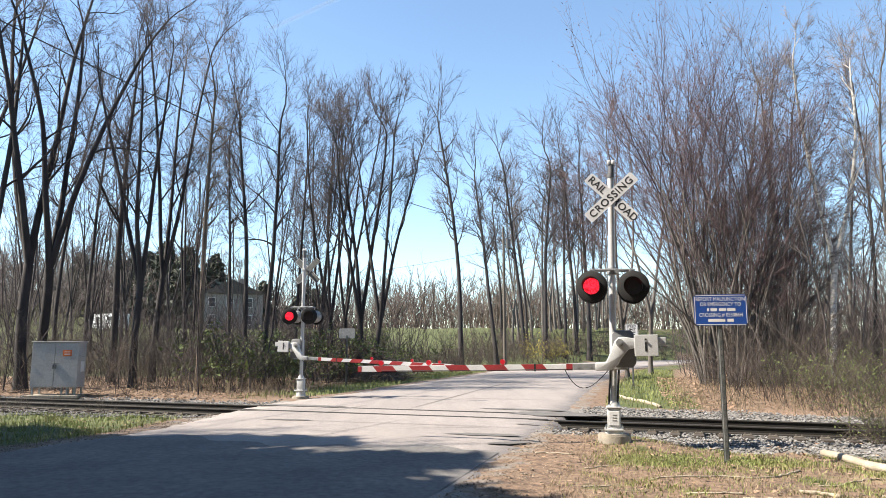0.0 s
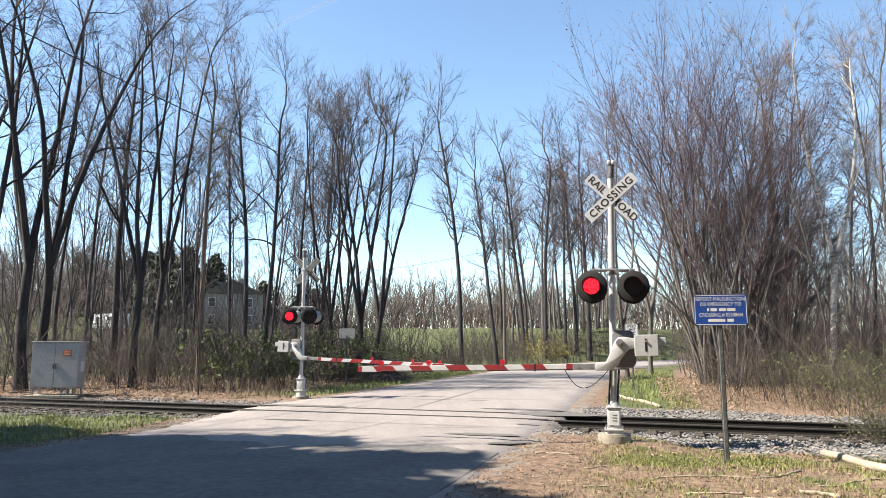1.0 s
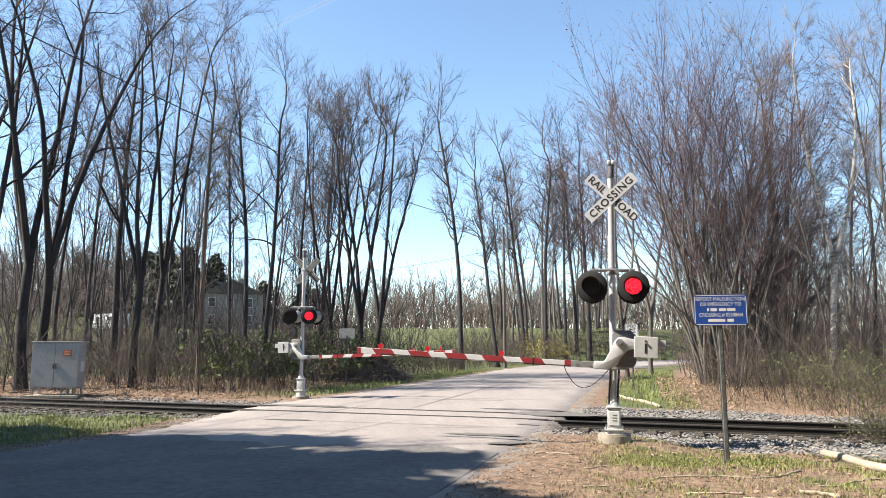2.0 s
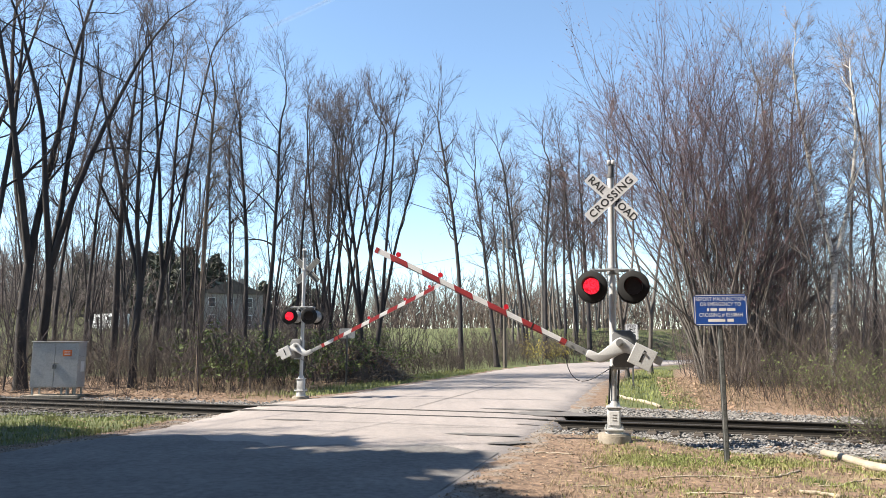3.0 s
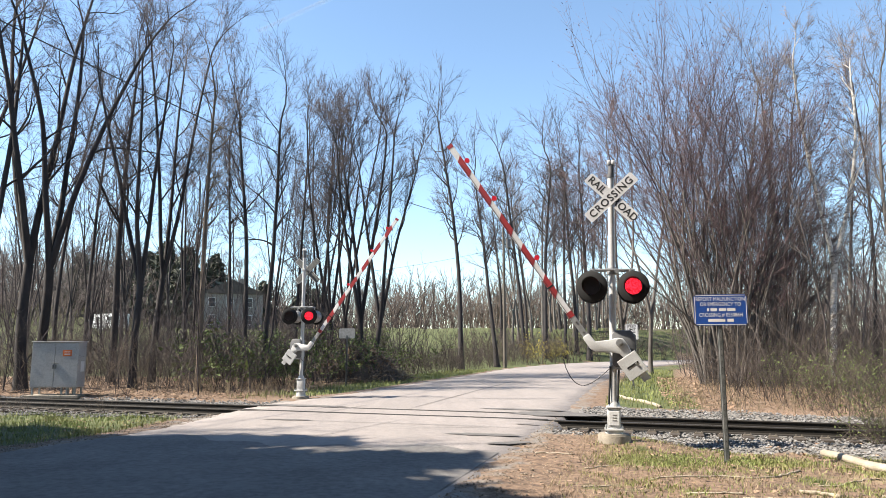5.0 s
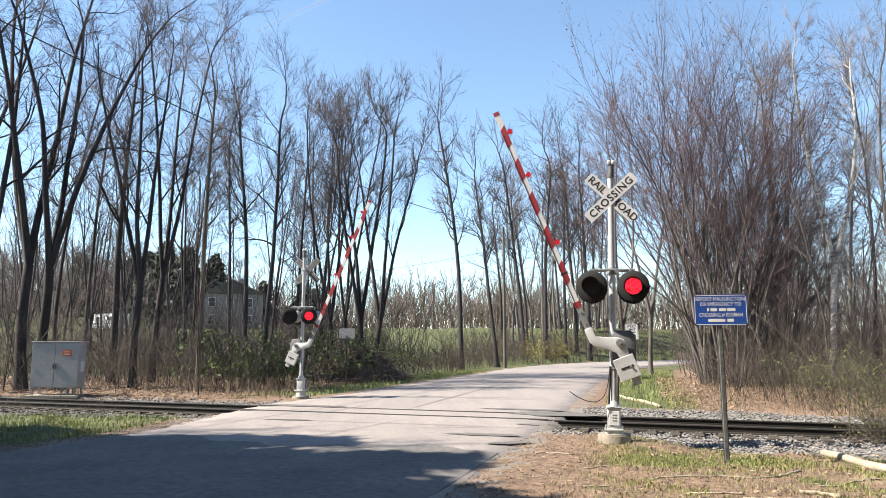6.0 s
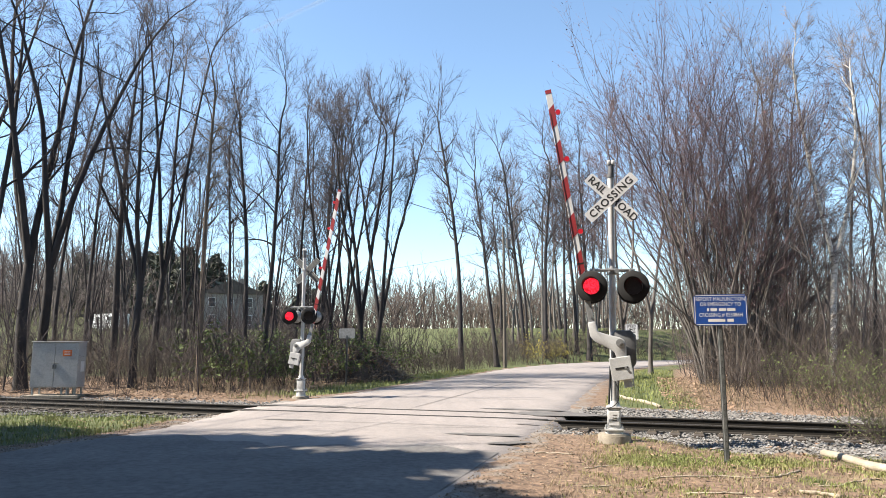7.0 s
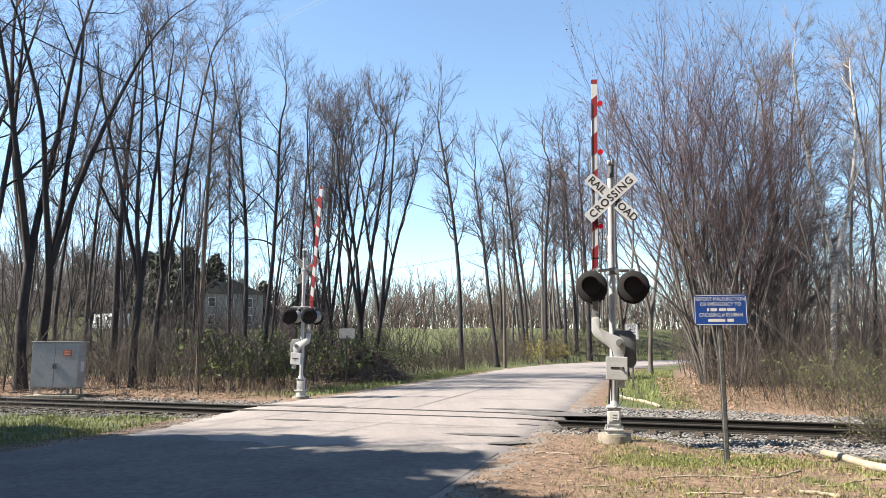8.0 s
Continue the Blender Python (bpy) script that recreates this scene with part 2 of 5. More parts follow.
def tubes(pts, rad, sides):
    """Tubes round many polylines at once: points n x k x 3, radii n x k; two points give a pointed twig."""
    n, k, _ = pts.shape
    t = np.gradient(pts, axis=1)
    t /= np.linalg.norm(t, axis=2, keepdims=True) + 1e-9
    ref = np.where(np.abs(t[:, :1, 2:3]) > 0.8, np.array([[[1.0, 0.0, 0.0]]]), np.array([[[0.0, 0.0, 1.0]]]))
    a = np.cross(t, np.broadcast_to(ref, t.shape))
    a /= np.linalg.norm(a, axis=2, keepdims=True) + 1e-9
    b = np.cross(t, a)
    ang = np.arange(sides) * 2 * np.pi / sides
    ring = a[:, :, None, :] * np.cos(ang)[None, None, :, None] + b[:, :, None, :] * np.sin(ang)[None, None, :, None]
    v = (pts[:, :, None, :] + rad[:, :, None, None] * ring).reshape(-1, 3)
    if k == 2:
        v = np.concatenate([v.reshape(n, 2, sides, 3)[:, 0], pts[:, 1:]], 1).reshape(-1, 3)
        i = np.arange(n * (sides + 1)).reshape(n, sides + 1)
        j = np.roll(i[:, :sides], -1, axis=1)
        return v, np.stack([i[:, :sides], j, np.repeat(i[:, sides:], sides, 1)], -1).reshape(-1, 3)
    i = np.arange(n * k * sides).reshape(n, k, sides)
    j = np.roll(i, -1, axis=2)
    f = np.stack([i[:, :-1], j[:, :-1], j[:, 1:], i[:, 1:]], axis=-1).reshape(-1, 4)
    return v, f


def joined(chunks):
    vs, fs, o = [], [], 0
    if any(f.shape[1] == 3 for v, f in chunks):
        chunks = [(v, f if f.shape[1] == 3 else np.concatenate([f[:, [0, 1, 2]], f[:, [0, 2, 3]]])) for v, f in chunks]
    for v, f in chunks:
        vs.append(v), fs.append(f + o)
        o += len(v)
    return np.concatenate(vs), np.concatenate(fs)


def strand(name, points, radius, mat, parent=None, sides=6):
    p = np.array(points, float)[None]
    v, f = tubes(p, np.full(p.shape[:2], radius), sides)
    ob = new(name, mesh_np(name, v, f, mat))
    ob.parent = parent
    return ob


# ---- the lie of the land ----
TRACK_N = Vector((math.sin(radians(19.05)), math.cos(radians(19.05)), 0))
TRACK_T = Vector((TRACK_N.y, -TRACK_N.x, 0))
TRACK_C = 18.75
ROAD = [  # left edge x, y, right edge x, y
    (-14.5, -12.0, -6.5, -12.0), (-12.0, 2.0, -2.2, 2.0), (-9.6, 8.5, -0.1, 8.5), (-7.9, 12.6, 1.1, 12.4), (-6.6, 16.1, 2.2, 16.0), (-6.2, 20.2, 3.5, 20.2),
    (-5.7, 23.6, 4.5, 23.6), (-4.7, 26.3, 5.2, 26.4), (-3.4, 30.0, 6.2, 30.0), (-1.4, 37.3, 8.3, 37.3), (2.8, 52.0, 12.8, 51.5),
    (6.4, 65.0, 17.4, 64.5), (15.1, 86.0, 27.0, 82.0), (30.0, 105.0, 43.0, 97.0), (62.0, 124.0, 72.0, 112.0), (130.0, 140.0, 135.0, 126.0)]


def spline(rows, per):
    rows, out = np.array(rows, float), []
    for i in range(len(rows) - 1):
        p0, p1, p2, p3 = rows[max(i - 1, 0)], rows[i], rows[i + 1], rows[min(i + 2, len(rows) - 1)]
        for j in range(per):
            u = j / per
            out.append(0.5 * (2 * p1 + (p2 - p0) * u + (2 * p0 - 5 * p1 + 4 * p2 - p3) * u * u + (3 * p1 - p0 - 3 * p2 + p3) * u ** 3))
    out.append(rows[-1])
    return np.array(out)


ROAD_ROWS = spline(ROAD, 10)


def step(a, b, x):
    u = np.clip((x - a) / (b - a), 0, 1)
    return u * u * (3 - 2 * u)


def road_sides(x, y):
    """How far a place lies beyond the left and the right edge of the road (negative: on it)."""
    o = np.argsort(ROAD_ROWS[:, 1])
    left = np.interp(y, ROAD_ROWS[o, 1], ROAD_ROWS[o, 0])
    o = np.argsort(ROAD_ROWS[:, 3])
    right = np.interp(y, ROAD_ROWS[o, 3], ROAD_ROWS[o, 2])
    return left - x, x - right


def lumps(x, y, s, seed=0.0):
    a = np.sin(x * 1.7 / s + seed) * np.cos(y * 1.3 / s - 2.1 * seed) + 0.6 * np.sin(x * 3.1 / s + y * 2.3 / s + 1.7 * seed) + 0.4 * np.cos(x * 5.9 / s - y * 6.7 / s + seed)
    return a / 2.0


def height(x, y):
    x, y = np.asarray(x, float), np.asarray(y, float)
    l, r = road_sides(x, y)
    off = np.maximum(l, r)
    z = -0.05 + 0.05 * lumps(x, y, 1.3) * step(0.1, 1.5, off) + 0.10 * lumps(x, y, 6, 2) * step(1.0, 6, off)
    z = z + 5.4 * step(42, 128, y) * step(1, 26, l) + 0.5 * step(30, 90, y) * step(3, 20, r) + 2.0 * step(130, 215, y) + 9.0 * step(106, 165, y) * step(30, 62, -x)
    z = z + 0.13 * np.exp(-((x - 3.5) ** 2 + (y - 13.5) ** 2) / 0.9)
    d = np.abs(x * TRACK_N.x + y * TRACK_N.y - TRACK_C)
    bed = (1 - step(1.6, 3.4, d)) * step(-0.15, 0.4, off)
    z = z * (1 - bed) - 0.31 * bed
    shoulder = (1 - step(0.3, 1.2, off)) * (1 - bed)
    z = z * (1 - shoulder) + shoulder * (-0.016 + 0.008 * lumps(x, y, 0.35, 5) + 0.008 * lumps(x, y, 0.9, 3) + 0.035 * (np.mod(np.sin(x * 12.9898 + y * 78.233) * 43758.5, 1.0) - 0.5))
    return np.where(off < 0, z - 0.2 * step(0.0, 0.9, -off), z)


def rise(x, y):
    return float(height(np.array([x]), np.array([y]))[0])


def gravelled(x, y):
    """1 on the stone bed beside the rails, which is wider to the east."""
    d = x * TRACK_N.x + y * TRACK_N.y - TRACK_C
    east = step(3.6, 5.6, x + 0.3 * lumps(x, y, 0.8))
    ragged = 0.25 * lumps(x, y, 0.6, 3)
    near, far = 3.5 + 1.5 * east + ragged, 3.0 + 1.0 * east + ragged
    return (1 - step(near - 0.5, near + 0.15, -d)) * (1 - step(far - 0.5, far + 0.15, d))


def build_ground():
    def axis(fine_a, fine_b, d, lo, hi):
        a = list(np.arange(fine_a, fine_b, d))
        s, v = d, fine_b
        while v < hi:
            a.append(v)
            s *= 1.13
            v += s
        s, v = d, fine_a - d
        while v > lo:
            a.insert(0, v)
            s *= 1.13
            v -= s
        return np.array(sorted(a + [lo, hi]))

    xs, ys = axis(-17, 13, 0.21, -1500, 1500), axis(7, 31, 0.21, -300, 2500)
    gx, gy = np.meshgrid(xs, ys)
    gz = height(gx, gy)
    nx, ny = len(xs), len(ys)
    i = np.arange(nx * ny).reshape(ny, nx)
    f = np.stack([i[:-1, :-1], i[:-1, 1:], i[1:, 1:], i[1:, :-1]], -1).reshape(-1, 4)
    me = mesh_np("ground", np.stack([gx, gy, gz], -1).reshape(-1, 3), f, M["ground"])
    x, y = gx.ravel(), gy.ravel()
    l, r = road_sides(x, y)
    d = x * TRACK_N.x + y * TRACK_N.y - TRACK_C
    left_field = step(40, 52, y) * step(0.3, 3, l) * (1 - step(150, 165, y))
    verge_l = step(0.35, 0.8, l) * (1 - step(2.4, 4.2, l)) * step(27, 30, y)
    near_l = step(0.5, 1.2, l) * step(-9.4, -8.0, d) * (1 - step(-3.0, -2.4, d)) * (1 - step(20, 26, y))
    verge_r = step(0.6, 1.2, r) * (1 - step(3.2, 5.5, r)) * step(3.6, 5.0, d)
    near_r = step(0.9, 2.0, r) * (d < -2.5) * (1 - gravelled(x, y)) * (0.35 + 0.5 * lumps(x, y, 0.9, 4))
    green = np.exp(-((x - 3.5) ** 2 / 0.7 + (y - 12.0) ** 2 / 0.35)) + 0.8 * np.exp(-((x - 5.3) ** 2 / 0.5 + (y - 11.6) ** 2 / 0.2))
    lawn = np.maximum.reduce([0.75 * green, left_field, verge_l, near_l, verge_r * 0.7, near_r * 0.68, 0.5 * step(5.5, 7.0, x) * (d < -4.5) * step(1.0, 3.0, r), 0.6 * step(60, 90, y) * step(30, 60, r)])
    wood = np.maximum(step(2.6, 4.5, l) * (1 - left_field), step(3.5, 6, r)) * step(3.2, 4.4, d) * (1 - 0.8 * step(60, 100, y))
    masks = {"lawn": lawn, "litter": wood,
             "gravel": np.maximum(gravelled(x, y), (1 - step(0.2, 1.1, np.maximum(l, r))) * 0.45),
             "straw": step(1.2, 3.0, r) * (d < -2.5) * (1 - gravelled(x, y)) * (0.14 + 0.35 * lumps(x, y, 1.7, 1))}
    for name, v in masks.items():
        me.attributes.new(name, "FLOAT", "POINT").data.foreach_set("value", np.asarray(v, np.float32))
    return tagged(new("ground", me), "uneven ground of soil, dead leaves, dry and green grass", "ground", kind="structure")


def build_road():
    rows, vs, across = ROAD_ROWS, [], 13
    u = np.linspace(0, 1, across)
    for xl, yl, xr, yr in rows:
        frag = 0.16 * np.sin(yl * 3.1) * 0.6 + 0.1 * np.sin(yl * 7.7)
        x, y = xl + (xr - xl) * u, yl + (yr - yl) * u
        x[0] += frag * 0.7
        x[-1] += 0.12 * np.sin(yl * 4.3 + 1)
        z = 0.004 + 0.05 * (1 - (2 * u - 1) ** 2) * min(1, abs(yl - 20) / 12) - 0.03 * (np.abs(2 * u - 1) > 0.95)
        vs.append(np.stack([x, y, z], -1))
    v = np.array(vs)
    skirt_l, skirt_r = v[:, :1] + [-0.25, 0, -0.34], v[:, -1:] + [0.25, 0, -0.34]
    v = np.concatenate([skirt_l, v, skirt_r], 1)
    n, k, _ = v.shape
    i = np.arange(n * k).reshape(n, k)
    f = np.stack([i[:-1, :-1], i[:-1, 1:], i[1:, 1:], i[1:, :-1]], -1).reshape(-1, 4)
    road = tagged(new("road", mesh_np("road", v.reshape(-1, 3), f, M["road"])), "sun-bleached grey asphalt country road", "road", kind="structure")
    return road


def road_z(x, y):
    l, r = road_sides(np.array([x]), np.array([y]))
    u = float(l[0] / (l[0] + r[0]))
    return 0.004 + 0.05 * (1 - (2 * u - 1) ** 2) * min(1, abs(y - 20) / 12)


def road_patch(x, y, a, b, turn, seed, mat="asphalt_dark", lift=0.006):
    """A ragged thin patch of newer asphalt, tar or painted mast shadow on the road."""
    rng = np.random.default_rng(seed)
    bm = bmesh.new()
    c, s = math.cos(radians(turn)), math.sin(radians(turn))
    ring = []
    for k in range(28):
        t = k * 2 * math.pi / 28
        q = 1 + rng.normal(0, 0.13)
        u, v = math.cos(t) * a * q, math.sin(t) * b * q
        px, py = x + u * c - v * s, y + u * s + v * c
        ring.append(bm.verts.new((px, py, road_z(px, py) + lift + 0.006)))
    bm.faces.new(ring)
    bmesh.ops.triangulate(bm, faces=bm.faces[:])
    part("asphalt_patch_or_shadow" if mat == "asphalt_dark" else "tar_seam", bm, M[mat], ROAD_OB, "dark road patch, worn asphalt or painted mast shadow" if mat == "asphalt_dark" else "thin dark tar seam")


def near_shade_paving():
    """Darker asphalt on the crossing's near side, ragged-ended, with shade put in its tone."""
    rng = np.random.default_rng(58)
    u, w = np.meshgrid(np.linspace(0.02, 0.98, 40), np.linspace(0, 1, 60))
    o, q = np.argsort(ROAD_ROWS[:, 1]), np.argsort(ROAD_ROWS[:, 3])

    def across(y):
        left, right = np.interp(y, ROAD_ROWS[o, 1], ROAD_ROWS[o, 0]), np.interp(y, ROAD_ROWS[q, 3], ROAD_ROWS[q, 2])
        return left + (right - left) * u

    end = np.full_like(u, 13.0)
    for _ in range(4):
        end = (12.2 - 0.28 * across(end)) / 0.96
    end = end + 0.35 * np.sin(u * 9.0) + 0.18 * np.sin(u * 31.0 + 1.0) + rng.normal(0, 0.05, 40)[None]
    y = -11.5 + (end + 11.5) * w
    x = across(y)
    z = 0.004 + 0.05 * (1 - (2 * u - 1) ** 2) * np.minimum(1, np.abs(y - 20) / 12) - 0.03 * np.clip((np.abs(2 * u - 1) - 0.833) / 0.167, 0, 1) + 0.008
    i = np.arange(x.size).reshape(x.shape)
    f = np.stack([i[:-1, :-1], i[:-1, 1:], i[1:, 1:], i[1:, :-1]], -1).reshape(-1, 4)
    piece("asphalt_shade_course", mesh_np("asphalt_shade_course", np.stack([x, y, z], -1).reshape(-1, 3), f, M["asphalt_near_shade"]), ROAD_OB, "darker asphalt course with a ragged end, its tone deepening the shade")


GROUND = build_ground()
ROAD_OB = build_road()
near_shade_paving()
# the thin streak at (-3.6, 26.4) paints in the far mast's shadow
for i, (x, y, a, b, turn) in enumerate([(-3.9, 18.0, 0.6, 0.14, -12), (0.9, 14.9, 0.75, 0.2, -10), (1.3, 13.7, 0.5, 0.16, 20), (3.0, 19.6, 1.1, 0.55, -19), (2.4, 21.0, 1.3, 0.22, -19), (-4.4, 22.4, 1.4, 0.28, -19), (-3.6, 26.4, 1.2, 0.10, -8), (2.0, 17.0, 0.3, 0.07, -5)]):
    road_patch(x, y, a, b, turn, 60 + i)
for i, (x, y, a, b, turn) in enumerate([(-1.2, 17.1, 3.4, 0.02, -17), (1.5, 30.0, 9.0, 0.025, 74), (-2.2, 15.4, 2.6, 0.015, 66), (0.2, 16.2, 0.9, 0.02, 8), (2.6, 25.0, 3.0, 0.02, -15), (-3.0, 21.0, 2.0, 0.02, 70)]):
    road_patch(x, y, a, b, turn, 80 + i, "seam", 0.009)


# ---- the track ----
def along(s, d, z=0.0):
    p = TRACK_N * (TRACK_C + d) + TRACK_T * s
    return Vector((p.x, p.y, z))


TRACK_M = Matrix(((TRACK_T.x, TRACK_N.x, 0, 0), (TRACK_T.y, TRACK_N.y, 0, 0), (0, 0, 1, 0), (0, 0, 0, 1)))


def crossing_span(d):
    """Where the road's edges cut a line along the track."""
    on = [s for s in np.arange(-25, 25, 0.05) if max(road_sides(*along(s, d)[:2])) < 0]
    return min(on), max(on)


def build_track():
    side = [(0.0, 0.0), (0.03, -0.004), (0.037, -0.03), (0.03, -0.045), (0.011, -0.055), (0.009, -0.14), (0.03, -0.155), (0.075, -0.168), (0.075, -0.182)]
    for d in (-0.7525, 0.7525):
        bm = bmesh.new()
        prof = [(-a, b) for a, b in side[:0:-1]] + side
        for s0 in (-90.0, 90.0):
            for a, b in prof:
                bm.verts.new((s0, a, b))
        bm.verts.ensure_lookup_table()
        n = len(prof)
        for j in range(n):
            bm.faces.new([bm.verts[x] for x in (j, (j + 1) % n, n + (j + 1) % n, n + j)])
        bmesh.ops.recalc_face_normals(bm, faces=bm.faces[:])
        me = bpy.data.meshes.new("rail")
        bm.to_mesh(me)
        bm.free()
        me.materials.append(M["rail"])
        me.materials.append(M["rail_head"])
        for p in me.polygons:
            if p.center.z > -0.008:
                p.material_index = 1
        ob = tagged(new("rail", me), "dark rusted steel rail with a worn bright top", "rail", "rails of the track", "structure")
        ob.matrix_world = Matrix.Translation(along(0, d, 0.008)) @ TRACK_M
        a, b = crossing_span(d)
        for k, w in ((-1, 0.075), (1, 0.06)):
            bm = box(bmesh.new(), (b - a - 0.3, w, 0.05), Matrix.Translation(((a + b) / 2, k * (0.04 + w / 2), -0.018)))
            part("flangeway", bm, M["rubber"], ob, "dark rubber flangeway filler")
    tie = bmesh.new()
    box(tie, (0.23, 2.6, 0.16), bevel=0.015)
    me = bpy.data.meshes.new("tie")
    tie.to_mesh(me)
    tie.free()
    me.materials.append(M["tie"])
    bm = box(bmesh.new(), (0.19, 0.36, 0.02), bevel=0.004)
    for a in (-0.06, 0.06):
        for b in (-0.12, 0.12):
            box(bm, (0.022, 0.03, 0.05), Matrix.Translation((a, b, 0.02)))
    plate = bpy.data.meshes.new("tie_plate")
    bm.to_mesh(plate)
    bm.free()
    plate.materials.append(M["plate"])
    a, b = crossing_span(0)
    group = empty("track_ties", Matrix.Translation((0, 0, 0)), "weathered wooden ties under the rails", "railroad ties", kind="structure")
    for s in np.arange(-30, 24, 0.53):
        if a + 0.4 < s < b - 0.4:
            continue
        ob = piece("tie", me, group)
        ob.matrix_world = Matrix.Translation(along(s, 0, -0.262)) @ TRACK_M
        for d in (-0.7525, 0.7525):
            p = piece("tie_plate", plate, ob)
            p.matrix_local = Matrix.Translation((0, d, 0.088))


build_track()


# ---- stones, grass and leaves ----
def scatter(seed, n, pick, x0, x1, y0, y1):
    rng = np.random.default_rng(seed)
    x, y = rng.uniform(x0, x1, n), rng.uniform(y0, y1, n)
    keep = rng.random(n) < pick(x, y)
    return x[keep], y[keep], rng


def track_d(x, y):
    return x * TRACK_N.x + y * TRACK_N.y - TRACK_C


def build_ballast():
    def bed(x, y):
        l, r = road_sides(x, y)
        return (np.maximum(l, r) > 0.3) * gravelled(x, y) * 0.95

    def shoulder(x, y):
        l, r = road_sides(x, y)
        q = np.maximum(l, r)
        return (q > -0.12) * (1 - step(0.2, 1.7, q)) * (0.25 + 0.5 * (lumps(x, y, 0.5, 6) > 0)) + 0.05 * (r > 0.5) * (track_d(x, y) < -3)
    stones("ballast", scatter(3, 100000, bed, -22, 13, 10, 29), 1.0, "stone", "loose grey crushed stone beside the rails")
    stones("shoulder_gravel", scatter(4, 60000, shoulder, -10, 9, 8, 20), 0.5, "pebble", "scattered pebbles on the road shoulder")


def stones(name, where, scale, mat, label):
    x, y, rng = where
    n = len(x)
    base = np.array([(1, 0, 0), (0, 1, 0), (-1, 0, 0), (0, -1, 0), (0, 0, 1), (0, 0, -1)], float)
    size = scale * rng.uniform(0.02, 0.04, n)[:, None, None] * (1 + 0.35 * step(16, 22, y))[:, None, None] * rng.uniform(0.7, 1.3, (n, 6, 1))
    v = base[None] * size * np.array([1, 1, 0.75])
    a = rng.uniform(0, 6.28, n)
    c, s = np.cos(a)[:, None], np.sin(a)[:, None]
    v = np.stack([v[..., 0] * c - v[..., 1] * s, v[..., 0] * s + v[..., 1] * c, v[..., 2]], -1)
    d = np.abs(track_d(x, y))
    lift = np.where(d < 1.45, 0.075, 0.015) if scale == 1.0 else 0.0
    v += np.stack([x, y, height(x, y) + lift + rng.uniform(-0.01, 0.03, n) * scale], -1)[:, None]
    t = np.array([(0, 1, 4), (1, 2, 4), (2, 3, 4), (3, 0, 4), (1, 0, 5), (2, 1, 5), (3, 2, 5), (0, 3, 5)])
    f = (t[None] + 6 * np.arange(n)[:, None, None]).reshape(-1, 3)
    tagged(new(name, mesh_np(name, v.reshape(-1, 3), f, M[mat], False)), label, "gravel", kind="stuff")


def blades(name, x, y, rng, tall, wide, mat, label, lean=0.5):
    """Tapering bent blades, five points each."""
    n = len(x)
    z = height(x, y)
    h, a, b = tall * rng.uniform(0.5, 1.3, n), rng.uniform(0, 6.28, n), rng.uniform(0, 6.28, n)
    w = wide * rng.uniform(0.7, 1.3, n)
    bx, by = np.cos(b) * h * lean * rng.uniform(0.2, 1, n), np.sin(b) * h * lean * rng.uniform(0.2, 1, n)
    cx, cy = np.cos(a) * w, np.sin(a) * w
    p = np.stack([np.stack([x - cx, y - cy, z - 0.01], -1), np.stack([x + cx, y + cy, z - 0.01], -1),
                  np.stack([x + cx * 0.7 + bx * 0.4, y + cy * 0.7 + by * 0.4, z + h * 0.6], -1), np.stack([x - cx * 0.7 + bx * 0.4, y - cy * 0.7 + by * 0.4, z + h * 0.6], -1),
                  np.stack([x + bx, y + by, z + h], -1)], 1)
    o = 5 * np.arange(n)[:, None, None]
    f = (np.array([(0, 1, 2), (0, 2, 3), (3, 2, 4)])[None] + o).reshape(-1, 3)
    tagged(new(name, mesh_np(name, p.reshape(-1, 3), f, mat)), label, "grass", kind="stuff")


def build_grass():
    def tuft(x, y, seed):
        return step(0.05, 0.55, lumps(x, y, 0.7, seed) + 0.5 * lumps(x, y, 0.25, seed + 1))

    def near_r(x, y):
        l, r = road_sides(x, y)
        return step(1.0, 2.0, r) * (track_d(x, y) < -2.9) * (gravelled(x, y) < 0.3) * np.maximum(0.02 + (0.22 + 0.35 * step(5.5, 7.0, x)) * tuft(x, y, 4), np.exp(-((x - 3.5) ** 2 / 0.7 + (y - 12.0) ** 2 / 0.35)) + 0.8 * np.exp(-((x - 5.3) ** 2 / 0.5 + (y - 11.6) ** 2 / 0.2)))
    blades("grass_verge", *scatter(11, 300000, near_r, 1, 12, 7.5, 17), 0.05, 0.006, M["grass"], "tufts of fresh green grass on the verge", lean=0.9)
    blades("dry_grass", *scatter(12, 60000, lambda x, y: (road_sides(x, y)[1] > 1.1) * (track_d(x, y) < -2.8) * (gravelled(x, y) < 0.3) * (0.25 + 0.5 * tuft(x, y, 1)), 1, 12, 7.5, 17), 0.06, 0.004, M["straw"], "flattened dry straw-coloured grass", lean=1.8)
    def near_l(x, y):
        l, r = road_sides(x, y)
        d = track_d(x, y)
        return (l > 0.5) * (d > -8.4) * (d < -2.5) * (0.3 + 0.7 * tuft(x, y, 2))
    blades("grass_trackside", *scatter(13, 70000, near_l, -22, -5, 12, 24), 0.10, 0.008, M["grass"], "green grass strip beside the ballast", lean=0.9)
    def far(x, y):
        l, r = road_sides(x, y)
        return np.maximum((l > 0.5) * (l < 3.6) * (y > 26.5), (r > 0.9) * (r < 4.0) * (track_d(x, y) > 4.4) * 0.9) * (0.45 + 0.5 * tuft(x, y, 3))
    blades("grass_roadside", *scatter(14, 70000, far, -10, 22, 22, 60), 0.17, 0.012, M["grass"], "green roadside grass beyond the crossing")


